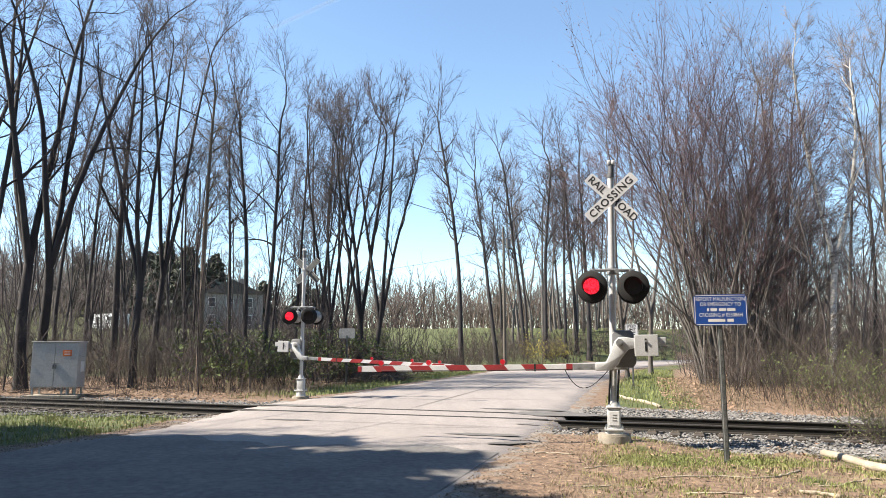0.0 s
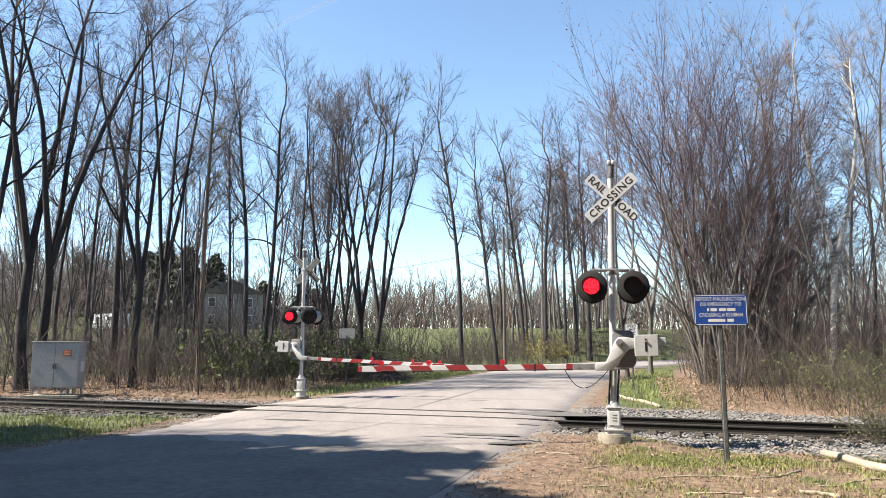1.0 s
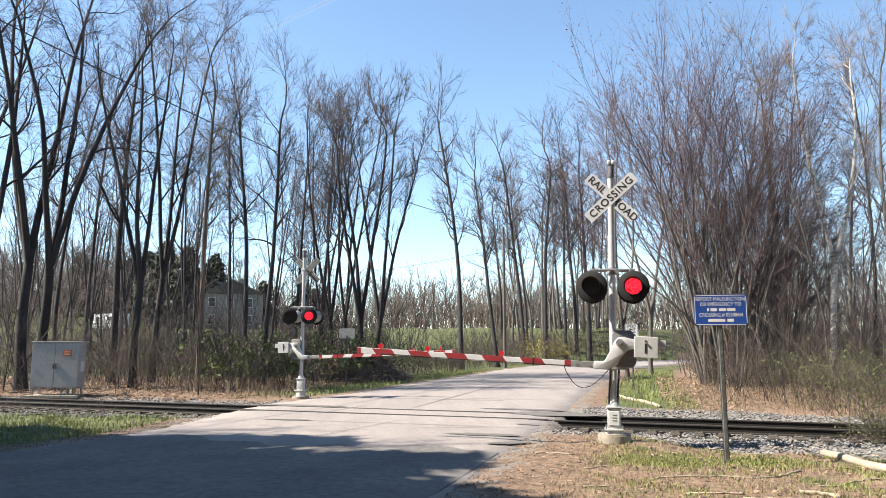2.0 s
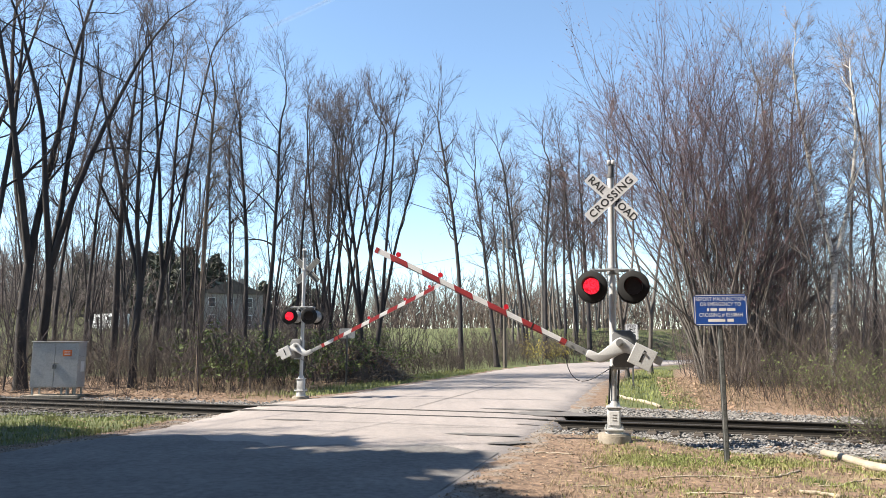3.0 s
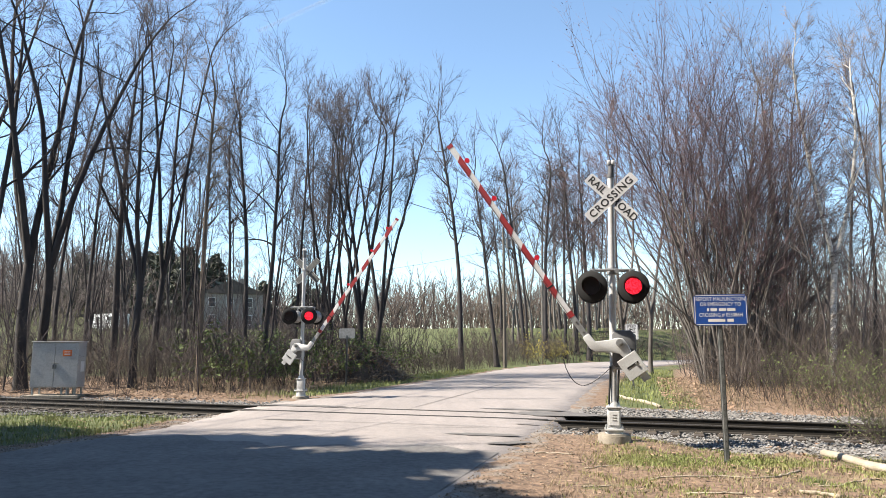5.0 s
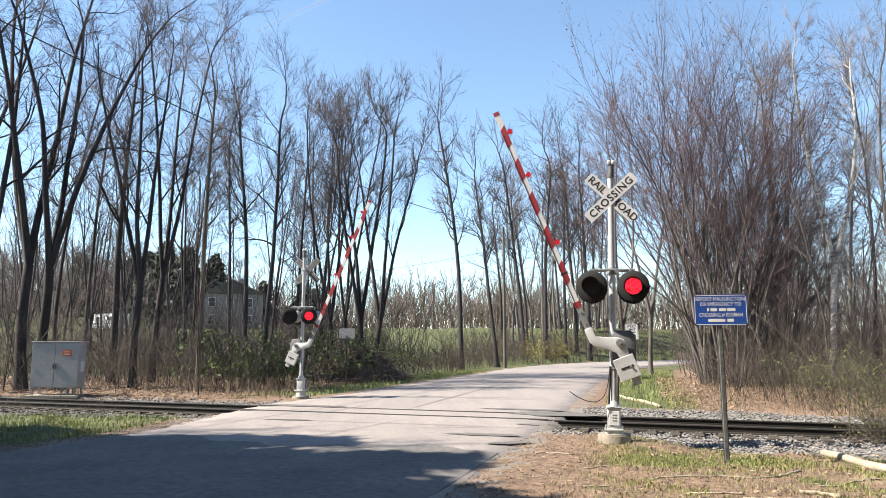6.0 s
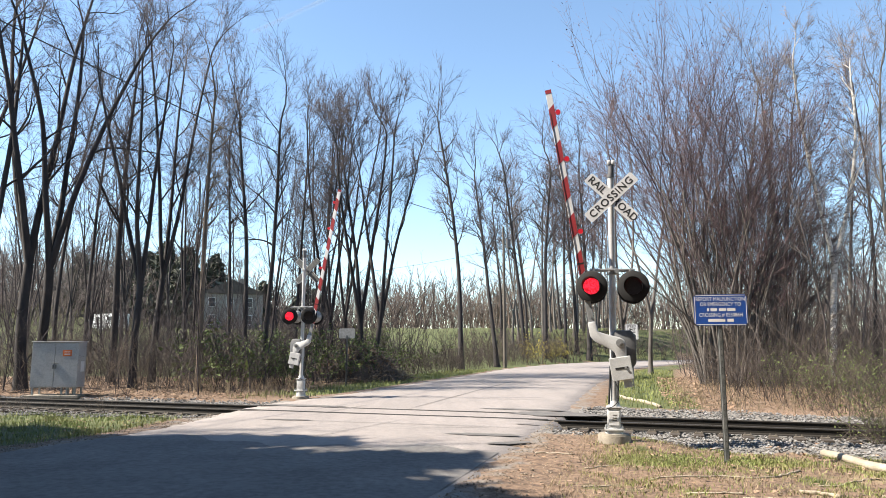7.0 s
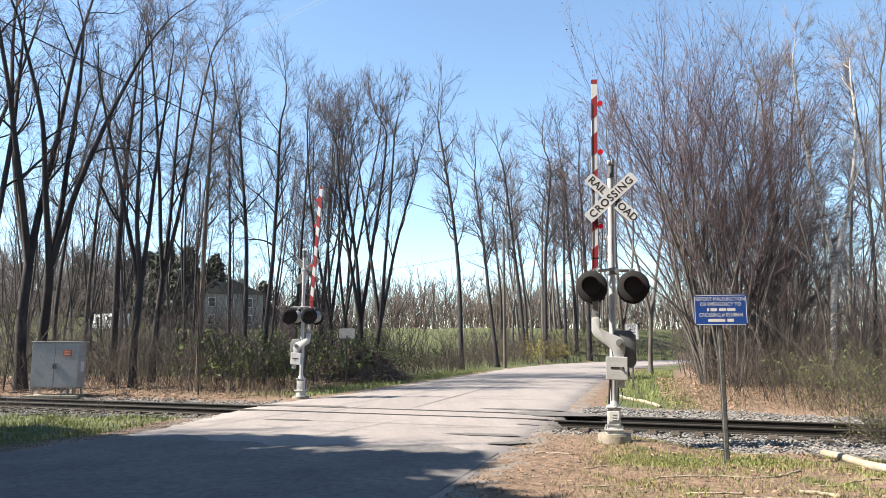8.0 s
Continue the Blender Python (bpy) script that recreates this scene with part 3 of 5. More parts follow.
def build_leaves():
    def wood(x, y):
        l, r = road_sides(x, y)
        d = track_d(x, y)
        return np.maximum.reduce([(l > 3.2) * (d > 2.6), (r > 3.0) * (d > 2.9), 0.2 * (l > 1.0) * (d < -4.2), 0.14 * (r > 0.4) * (d < -3)]) * 1.0
    x, y, rng = scatter(21, 90000, wood, -26, 22, 8, 44)
    n = len(x)
    z = height(x, y) + rng.uniform(0.005, 0.06, n)
    a, s = rng.uniform(0, 6.28, n), rng.uniform(0.022, 0.05, n) * (1 + 0.9 * step(18, 30, y))
    tx, ty = rng.uniform(-0.7, 0.7, n), rng.uniform(-0.7, 0.7, n)
    p = []
    for k in range(4):
        c, q = np.cos(a + k * 1.57) * s, np.sin(a + k * 1.57) * s * (0.6 if k % 2 else 1)
        p.append(np.stack([x + c, y + q, z + np.abs(c * tx + q * ty)], -1))
    f = np.arange(4 * n).reshape(n, 4)
    tagged(new("leaf_litter", mesh_np("leaf_litter", np.stack(p, 1).reshape(-1, 3), f, M["leaf"], False)), "brown curled dead leaves on the ground", "leaves", kind="stuff")


build_ballast()
build_grass()
build_leaves()


# ---- trees ----
def grow(rng, start, way, length, r0, n, wob, up, end=0.25):
    """Polylines that wander and bend upwards."""
    p, d = start.copy(), way.copy()
    pts, step_len, drift = [p.copy()], (length / n)[:, None], np.zeros_like(d)
    for i in range(n):
        drift = 0.45 * drift + rng.normal(0, wob, d.shape)
        d = d + drift
        d[:, 2] += up
        d /= np.linalg.norm(d, axis=1, keepdims=True)
        p = p + d * step_len
        pts.append(p.copy())
    s = np.linspace(0, 1, n + 1)[None]
    return np.stack(pts, 1), r0[:, None] * (1 - (1 - end) * s ** 0.9)


def sprout(rng, pts, rad, n, lo, hi, spread, ratio, total, thin, floor):
    """n side shoots on each polyline: start, way, length, radius."""
    m, k, _ = pts.shape
    par = np.sort(rng.choice(m, m * n, p=total / total.sum()))
    s = rng.uniform(lo, hi, m * n)
    f = s * (k - 1)
    i = np.minimum(f.astype(int), k - 2)
    w = (f - i)[:, None]
    a, b = pts[par, i], pts[par, i + 1]
    t = b - a
    t /= np.linalg.norm(t, axis=1, keepdims=True) + 1e-9
    q = rng.normal(0, 1, t.shape)
    q -= t * (q * t).sum(1, keepdims=True)
    q /= np.linalg.norm(q, axis=1, keepdims=True) + 1e-9
    ang = np.radians(rng.uniform(spread[0], spread[1], m * n))[:, None]
    way = t * np.cos(ang) + q * np.sin(ang)
    size = (0.45 * total[par] + 0.55 * total.mean()) * ratio * (1.05 - 0.5 * (s - lo) / (hi - lo + 1e-6)) * rng.uniform(0.6, 1.25, m * n)
    size = np.minimum(size, total[par] * 0.9)
    r = np.maximum(np.minimum((rad[par, i] * (1 - w[:, 0]) + rad[par, i + 1] * w[:, 0]) * thin, size * 0.03), floor)
    return a * (1 - w) + b * w, way, size, r


def turned(rng, t, lo, hi):
    """Directions that leave the given ones by an angle between lo and hi degrees."""
    q = rng.normal(0, 1, t.shape)
    q -= t * (q * t).sum(1, keepdims=True)
    q /= np.linalg.norm(q, axis=1, keepdims=True) + 1e-9
    a = np.radians(rng.uniform(lo, hi, len(t)))[:, None]
    return t * np.cos(a) + q * np.sin(a)


SHARE = {6: (0.22, 0.22, 0.26, 0.32, 0.44, 1), 5: (0.25, 0.26, 0.32, 0.44, 1), 4: (0.32, 0.36, 0.46, 1), 3: (0.42, 0.5, 1)}


def ramify(rng, start, way, total, r0, gens, fork, up, floor, wob=0.09, twigs=2, sides=5, share=None, lateral=0.8):
    """Branches that fork again and again, so that their tips end in one rounded crown; returns wood, twigs and tips."""
    wood, fine, tips, rem = [], [], [], total
    for g in range(gens):
        last = g == gens - 1
        seg = rem * (share or SHARE[gens])[g]
        n = 1 if last else 2 if g >= gens - 2 else 4 if g == 0 else 3
        p, r = grow(rng, start, way, seg, r0, n, wob, up, 0.45 if last else 0.74)
        (wood if g < 2 else fine).append(tubes(p, r, sides if g < 2 else 3))
        if g >= gens - 3 and twigs:
            m = len(p)
            k = np.repeat(np.arange(m), twigs)
            u = rng.uniform(0.1, 1.0, m * twigs)[:, None]
            st = p[k, 0] * (1 - u) + p[k, -1] * u if n == 1 else p[k, n - 1] * (1 - u) + p[k, n] * u
            t = p[k, -1] - p[k, -2]
            t /= np.linalg.norm(t, axis=1, keepdims=True) + 1e-9
            ln = np.minimum(rem[k] * 0.55, 1.0) * rng.uniform(0.4, 1.1, m * twigs)
            q, qr = grow(rng, st, turned(rng, t, 28, 58), ln, np.full(m * twigs, floor * 0.85), 1, 0.06, 0.08, 0.6)
            fine.append(tubes(q, qr, 3))
            tips.append(q[:, -1])
        if last:
            tips.append(p[:, -1])
            break
        t = p[:, -1] - p[:, -2]
        t /= np.linalg.norm(t, axis=1, keepdims=True) + 1e-9
        end, left, m = r[:, -1], rem - seg, len(p)
        side = rng.random(m) < lateral
        mid = p[side, max(1, n - 2)]
        start = np.concatenate([p[:, -1], p[:, -1], mid])
        way = np.concatenate([turned(rng, t, 4, 0.45 * fork), turned(rng, t, 0.7 * fork, 1.35 * fork), turned(rng, t[side], fork, 1.7 * fork)])
        rem = np.concatenate([left * rng.uniform(0.85, 1.08, m), left * rng.uniform(0.6, 1.0, m), left[side] * rng.uniform(0.5, 0.95, side.sum())])
        r0 = np.maximum(np.concatenate([end * 0.84, end * 0.66, end[side] * 0.56]), floor)
    return wood, fine, np.concatenate(tips)


STYLES = {  # stems, fork height, limbs on each stem, limb start, spread of limbs, limb length, upward bend, bark, twigs, forking angle
    "tall": (1, 0, 13, 0.36, (30, 52), 0.27, 0.05, "bark", "twig", 26),
    "tan": (1, 0, 15, 0.34, (40, 70), 0.22, 0.05, "bark_tan", "twig_grey", 30),
    "fork": (3, 0.22, 5, 0.2, (28, 52), 0.32, 0.04, "bark", "twig", 28),
    "upswept": (3, 0.16, 5, 0.28, (16, 34), 0.34, 0.06, "bark", "twig", 20),
    "lone": (1, 0, 15, 0.34, (32, 55), 0.24, 0.05, "bark", "twig", 28),
    "pale": (1, 0, 11, 0.3, (24, 46), 0.28, 0.05, "bark_grey", "twig_grey", 26),
    "oak": (2, 0.26, 6, 0.2, (45, 80), 0.46, 0.01, "bark", "twig", 38),
    "birch": (2, 0.26, 8, 0.25, (26, 48), 0.24, 0.05, "birch", "twig_birch", 26),
    "red": (2, 0.15, 6, 0.25, (20, 42), 0.32, 0.05, "bark_grey", "twig_red", 24),
}
LABELS = {
    "tall": "tall bare dark-barked tree with fine upright twigs", "tan": "tall bare tree with a lit tan-brown trunk", "fork": "bare dark tree whose trunk forks into stems",
    "upswept": "bare dark tree with long upswept branches", "lone": "slender bare tree with an open feathery crown", "pale": "bare tree with a pale grey trunk",
    "oak": "bare dark tree with wide crooked limbs", "birch": "white-barked birch forking into two bare stems", "red": "bare grey tree with reddish budding twigs"}


def tree_mesh(seed, tall, radius, lean, style, detail=1.0, floor=0.006, twigs_each=2):
    stems, fork, limbs, low, spread, limb_len, up, bark, twigs, angle = STYLES[style]
    rng = np.random.default_rng(seed)
    wood, fine = [], []
    if fork:
        h = tall * fork
        base, br = grow(rng, np.array([[0.0, 0, -0.15]]), np.array([[lean / tall * 0.5, 0, 1.0]]), np.array([h + 0.15]), np.array([radius]), 6, 0.02, 0.02, 0.85)
        wood.append(tubes(base, br * (1 + 0.5 * np.exp(-np.arange(7) * 1.6))[None], 10))
        start = np.repeat(base[:, -1], stems, 0)
        a = np.arange(stems) * 6.28 / stems + (3.14 if style == "birch" else rng.uniform(0, 6.28))
        out = np.stack([np.cos(a) * 0.19 + lean / tall, np.sin(a) * 0.15, np.ones(stems)], -1)
        length, r0 = np.full(stems, tall - h) * rng.uniform(0.88, 1.02, stems), np.full(stems, radius * 0.72)
    else:
        start, out = np.array([[0.0, 0, -0.15]]), np.array([[lean / tall, 0, 1.0]])
        length, r0 = np.array([tall + 0.15]), np.array([radius])
    out /= np.linalg.norm(out, axis=1, keepdims=True)
    lead = 0.66
    p, r = grow(rng, start, out, length * lead, r0, 12, 0.018, 0.02, 0.38)
    if not fork:
        r = r * (1 + 0.45 * np.exp(-np.arange(13) * 1.8))[None]
    wood.append(tubes(p, r, 9))
    t = p[:, -1] - p[:, -2]
    gens = 6 if detail > 0.7 else 5
    w, f, _ = ramify(rng, p[:, -1], t / np.linalg.norm(t, axis=1, keepdims=True), length * (1 - lead), r[:, -1], gens, angle, up, floor, twigs=twigs_each)
    wood += w
    fine += f
    m = stems * limbs
    s = (np.tile(np.linspace(low / lead, 0.99, limbs), stems) + rng.uniform(-0.03, 0.03, m)).clip(0, 0.995) * 12
    k, i = np.repeat(np.arange(stems), limbs), s.astype(int)
    u = (s - i)[:, None]
    at = p[k, i] * (1 - u) + p[k, i + 1] * u
    t = p[k, i + 1] - p[k, i]
    t /= np.linalg.norm(t, axis=1, keepdims=True)
    hgt = s / 12 * lead
    reach = length[k] * limb_len * (1.25 - 0.75 * hgt) * rng.uniform(0.6, 1.15, m)
    w, f, _ = ramify(rng, at, turned(rng, t, *spread), reach, np.maximum(np.minimum(r[k, i] * 0.5, reach * 0.016), floor * 2), gens - 1, angle, up, floor, twigs=twigs_each)
    wood += w
    fine += f
    wv, wf = joined(wood)
    fv, ff = joined(fine)
    return mesh_np("trunk", wv, wf, M[bark]), mesh_np("crown", fv, ff, M[twigs])


def tree(seed, x, y, tall, radius, lean, style, detail=1.0, label="", group="bare trees"):
    ob = empty("tree", pose(x, y, rise(x, y)), label or LABELS[style], "tree", group)
    trunk, crown = tree_mesh(seed, tall * 1.13, radius * 0.86, lean, style, detail, floor=max(0.005, y * 0.0002), twigs_each=1 if y > 43 else 2)
    piece("trunk", trunk, ob)
    piece("crown", crown, ob)
    return ob


TREES = [  # x, y, height, trunk radius, lean of the top along x, kind
    (-18.5, 31.0, 22.6, 0.28, -2.9, "fork"),
    (-18.3, 32.0, 22.0, 0.26, 1.7, "fork"),
    (-20.5, 37.0, 22.0, 0.15, -1.1, "tall"),
    (-17.4, 37.0, 20.3, 0.24, 0.2, "tall"),
    (-13.6, 31.0, 18.2, 0.19, -2.1, "fork"),
    (-15.7, 38.0, 23.3, 0.20, 1.1, "fork"),
    (-19.7, 30.0, 21.9, 0.24, -2.7, "fork"),
    (-23.9, 34.0, 23.0, 0.25, -1.2, "fork"),
    (-22.5, 44.0, 22.6, 0.18, -1.0, "tall"),
    (-10.4, 30.0, 17.9, 0.16, -0.3, "tan"),
    (-12.8, 42.0, 19.4, 0.14, -0.6, "tall"),
    (-10.5, 37.0, 19.5, 0.18, 0.5, "tall"),
    (-9.3, 36.0, 18.0, 0.18, 1.9, "tall"),
    (-9.6, 46.0, 21.1, 0.15, -1.0, "tall"),
    (-6.9, 44.0, 19.8, 0.18, -1.5, "upswept"),
    (-6.5, 46.0, 20.4, 0.17, 0.2, "upswept"),
    (-4.9, 43.0, 18.8, 0.23, -0.4, "upswept"),
    (-4.1, 42.0, 18.2, 0.20, 1.1, "upswept"),
    (-8.1, 48.0, 20.2, 0.16, 0.1, "upswept"),
    (1.6, 62.0, 28.0, 0.28, 0.3, "lone"),
    (5.3, 69.0, 24.4, 0.28, -1.8, "lone"),
    (10.8, 92.0, 32.7, 0.34, -2.4, "tall"),
    (13.8, 94.0, 34.2, 0.38, 1.2, "tall"),
    (16.9, 97.0, 32.7, 0.32, 1.6, "tall"),
    (20.6, 99.0, 34.6, 0.44, 1.6, "tall"),
    (19.8, 104.0, 34.4, 0.34, 1.8, "tall"),
    (16.6, 40.0, 20.8, 0.13, 1.5, "pale"),
    (21.6, 44.0, 21.5, 0.23, 0.4, "oak"),
    (18.2, 33.0, 19.5, 0.19, 2.2, "birch"),
    (25.4, 44.0, 22.6, 0.16, 1.5, "pale"),
    (24.5, 40.0, 21.5, 0.15, 2.1, "tall"),
    (23.6, 36.0, 22.8, 0.17, 1.3, "pale"),
    (22.6, 50.0, 24.6, 0.18, 1.7, "pale"),
    (11.5, 44.0, 17.5, 0.16, 0.3, "red"),
    (15.3, 52.0, 23.6, 0.19, 0.5, "red"),
]
for i, row in enumerate(TREES):
    tree(100 + i, *row)


def clump_tree(x, y, tall, stems, spread, seed, twigs="twig_red", label=""):
    """Many slender stems that rise from one stool and fan out."""
    rng = np.random.default_rng(seed)
    ob = empty("tree", pose(x, y, rise(x, y)), label, "tree", "bare trees")
    a = rng.uniform(0, 6.28, stems)
    q = np.sqrt(rng.random(stems))
    start = np.stack([np.cos(a) * q * 1.1, np.sin(a) * q * 0.9, np.full(stems, -0.15)], -1)
    out = np.stack([np.cos(a) * q * spread, np.sin(a) * q * spread, np.ones(stems)], -1)
    out /= np.linalg.norm(out, axis=1, keepdims=True)
    length = tall * (1.0 - 0.24 * q ** 2) * rng.uniform(0.84, 1.02, stems)
    wood, fine, tips = ramify(rng, start, out, length, rng.uniform(0.05, 0.1, stems), 6, 20, 0.014, 0.0095, 0.06, 2, 6, (0.3, 0.28, 0.3, 0.36, 0.46, 1))
    piece("trunk", mesh_np("trunk", *joined(wood), M["bark_grey"]), ob)
    piece("crown", mesh_np("crown", *joined(fine), M[twigs]), ob)
    piece("bud", mesh_np("bud", *buds(rng, tips, 0.03, 0.4), M["bud_red"], False), ob, "small red spring buds")
    return ob


def buds(rng, at, size, share):
    at = at[rng.random(len(at)) < share]
    n = len(at)
    q = rng.normal(0, 1, (n, 4, 3)) * size
    return (at[:, None] + q).reshape(-1, 3), np.arange(4 * n).reshape(n, 4)


clump_tree(13.8, 35.0, 24.4, 40, 0.31, 5, label="broad bare tree of many stems with reddish buds")
clump_tree(17.6, 38.0, 15.5, 16, 0.26, 6, "twig_grey", "bare grey thicket tree of many stems")


def conifer(seed, x, y, tall, wide, label="dark green needle tree", gap=0.45):
    """A straight trunk with drooping whorls set with needle sprays."""
    rng = np.random.default_rng(seed)
    ob = empty("conifer", pose(x, y, rise(x, y)), label, "tree", "evergreens")
    p, r = grow(rng, np.array([[0.0, 0, -0.1]]), np.array([[0.0, 0, 1]]), np.array([tall]), np.array([tall * 0.014]), 10, 0.01, 0.01, 0.05)
    piece("trunk", mesh_np("trunk", *tubes(p, r, 8), M["bark"]), ob)
    n = int(tall / gap) * 6
    h = rng.uniform(0.12, 0.99, n)
    a = rng.uniform(0, 6.28, n)
    ln = wide * (1.04 - h) ** 0.8 * rng.uniform(0.55, 1.1, n) + 0.25
    st = np.stack([np.zeros(n), np.zeros(n), h * tall], -1)
    w = np.stack([np.cos(a), np.sin(a), rng.uniform(-0.2, 0.35, n)], -1)
    p1, r1 = grow(rng, st, w, ln, np.full(n, 0.03), 3, 0.06, 0.0, 0.3)
    tagged(piece("branches", mesh_np("branches", *tubes(p1, r1, 3), M["bark"]), ob), kind="stuff")
    k = 22
    s = rng.uniform(0.15, 1, (n, k)) * 3
    i = np.minimum(s.astype(int), 2)
    f = (s - i)[..., None]
    j = np.arange(n)[:, None]
    c = (p1[j, i] * (1 - f) + p1[j, i + 1] * f).reshape(-1, 3) + rng.normal(0, 0.10, (n * k, 3)) * (wide / 3)
    d = rng.normal(0, 1, (n * k, 3)) * (0.21 * wide / 3 + 0.06)
    e = rng.normal(0, 1, (n * k, 3)) * (0.095 * wide / 3 + 0.025)
    v = np.stack([c - d, c + e, c + d, c - e], 1).reshape(-1, 3)
    piece("needles", mesh_np("needles", v, np.arange(len(v)).reshape(-1, 4), M["needles"], False), ob)
    return ob


# unseen evergreens: the left row casts the road's shade, the rest block skylight
SHADERS = [(-17.0, 12.4, 15.5, 3.4), (-15.2, 10.2, 16.0, 3.6), (-14.6, 7.4, 16.0, 3.8), (-21.5, 12.4, 18, 3.8), (-19.0, 7.5, 19, 4.0), (-15.0, 3.2, 17, 3.6), (-24.0, 9.0, 21, 4.2), (-18.6, 14.2, 9.0, 3.2), (-16.5, 8.8, 16, 3.6), (-17.0, 15.0, 9.0, 3.0), (-15.4, 16.0, 6.0, 2.4), (-20.0, 15.8, 11.0, 3.2),
           # added behind and to the right only to cut skylight on the near road
           (-17.0, -5.0, 20, 4.0), (-19.0, -10.0, 20, 4.2), (-20.0, 0.0, 22, 4.2), (-15.8, -1.4, 20, 3.6), (-12.0, -17.0, 22, 4.6), (-6.0, -18.0, 22, 4.6), (-17.5, -16.0, 22, 4.6),
           (2.5, -9.0, 24, 4.4), (7.5, -6.5, 24, 4.4), (12.0, -9.0, 22, 4.4), (-2.0, -14.0, 22, 4.4), (6.0, -3.0, 24, 4.4), (-0.5, -6.0, 24, 4.4), (2.6, -4.2, 23, 3.8),
           (7.6, 1.0, 24, 4.4), (11.5, 0.4, 23, 4.4), (13.0, 3.6, 22, 4.2), (16.5, 6.0, 21, 4.4), (16.0, -2.5, 23, 4.6)]
for i, (x, y, h, w) in enumerate(SHADERS):
    conifer(300 + i, x, y, h, w, "tall dense evergreen added out of view for shade", 0.45 if y > 7 else 0.6)
for i, (x, y, h) in enumerate([(-19.5, 13.6, 16.0), (-16.4, 11.6, 14.6), (-15.0, 10.9, 13.6), (-22.0, 14.2, 16.5)]):
    tree(350 + i, x, y, h, 0.17, 0.3, "fork", 0.8, group="shade trees")


# ---- undergrowth and distance ----
def thicket(name, x, y, rng, tall, mat, label, r0=0.012, floor=0.004, shoots=5, lean=0.25, again=0, bud=None, bud_size=0.03, category="undergrowth"):
    """Many thin stems with side shoots over a stretch of ground."""
    n = len(x)
    start = np.stack([x, y, height(x, y) - 0.05], -1)
    out = np.stack([rng.normal(0, lean, n), rng.normal(0, lean, n), np.ones(n)], -1)
    out /= np.linalg.norm(out, axis=1, keepdims=True)
    ln = tall * rng.uniform(0.4, 1.15, n)
    p, r = grow(rng, start, out, ln, np.maximum(r0 * ln / max(tall, 0.1), floor), 4, 0.11, 0.0, 0.3)
    chunks = [tubes(p, r, 3)]
    st, w, l1, rr = sprout(rng, p, r, shoots, 0.2, 1.0, (20, 55), 0.42, ln, 0.6, floor)
    p1, r1 = grow(rng, st, w, l1, rr, 2, 0.14, 0.06, 0.5)
    chunks.append(tubes(p1, r1, 3))
    tips = p1
    if again:
        st, w, l2, rr = sprout(rng, p1, r1, again, 0.2, 1.0, (20, 55), 0.5, l1, 0.7, floor * 0.8)
        p2, r2 = grow(rng, st, w, l2, rr, 1, 0.12, 0.03, 0.6)
        chunks.append(tubes(p2, r2, 3))
        tips = p2
    tagged(new(name, mesh_np(name, *joined(chunks), M[mat])), label, category, kind="stuff")
    if bud:
        tagged(new(name + "_buds", mesh_np(name + "_buds", *buds(rng, np.concatenate([tips[:, -1], tips[:, -2]]), bud_size, 0.6), M[bud], False)), "small fresh leaves on the thin stems", "leaves", kind="stuff")


def zone(side, near, far, y0, y1, dens=1.0):
    def pick(x, y):
        l, r = road_sides(x, y)
        q = l if side == "l" else r
        return dens * (q > near) * (q < far) * (track_d(x, y) > 3.4) * (y > y0) * (y < y1)
    return pick


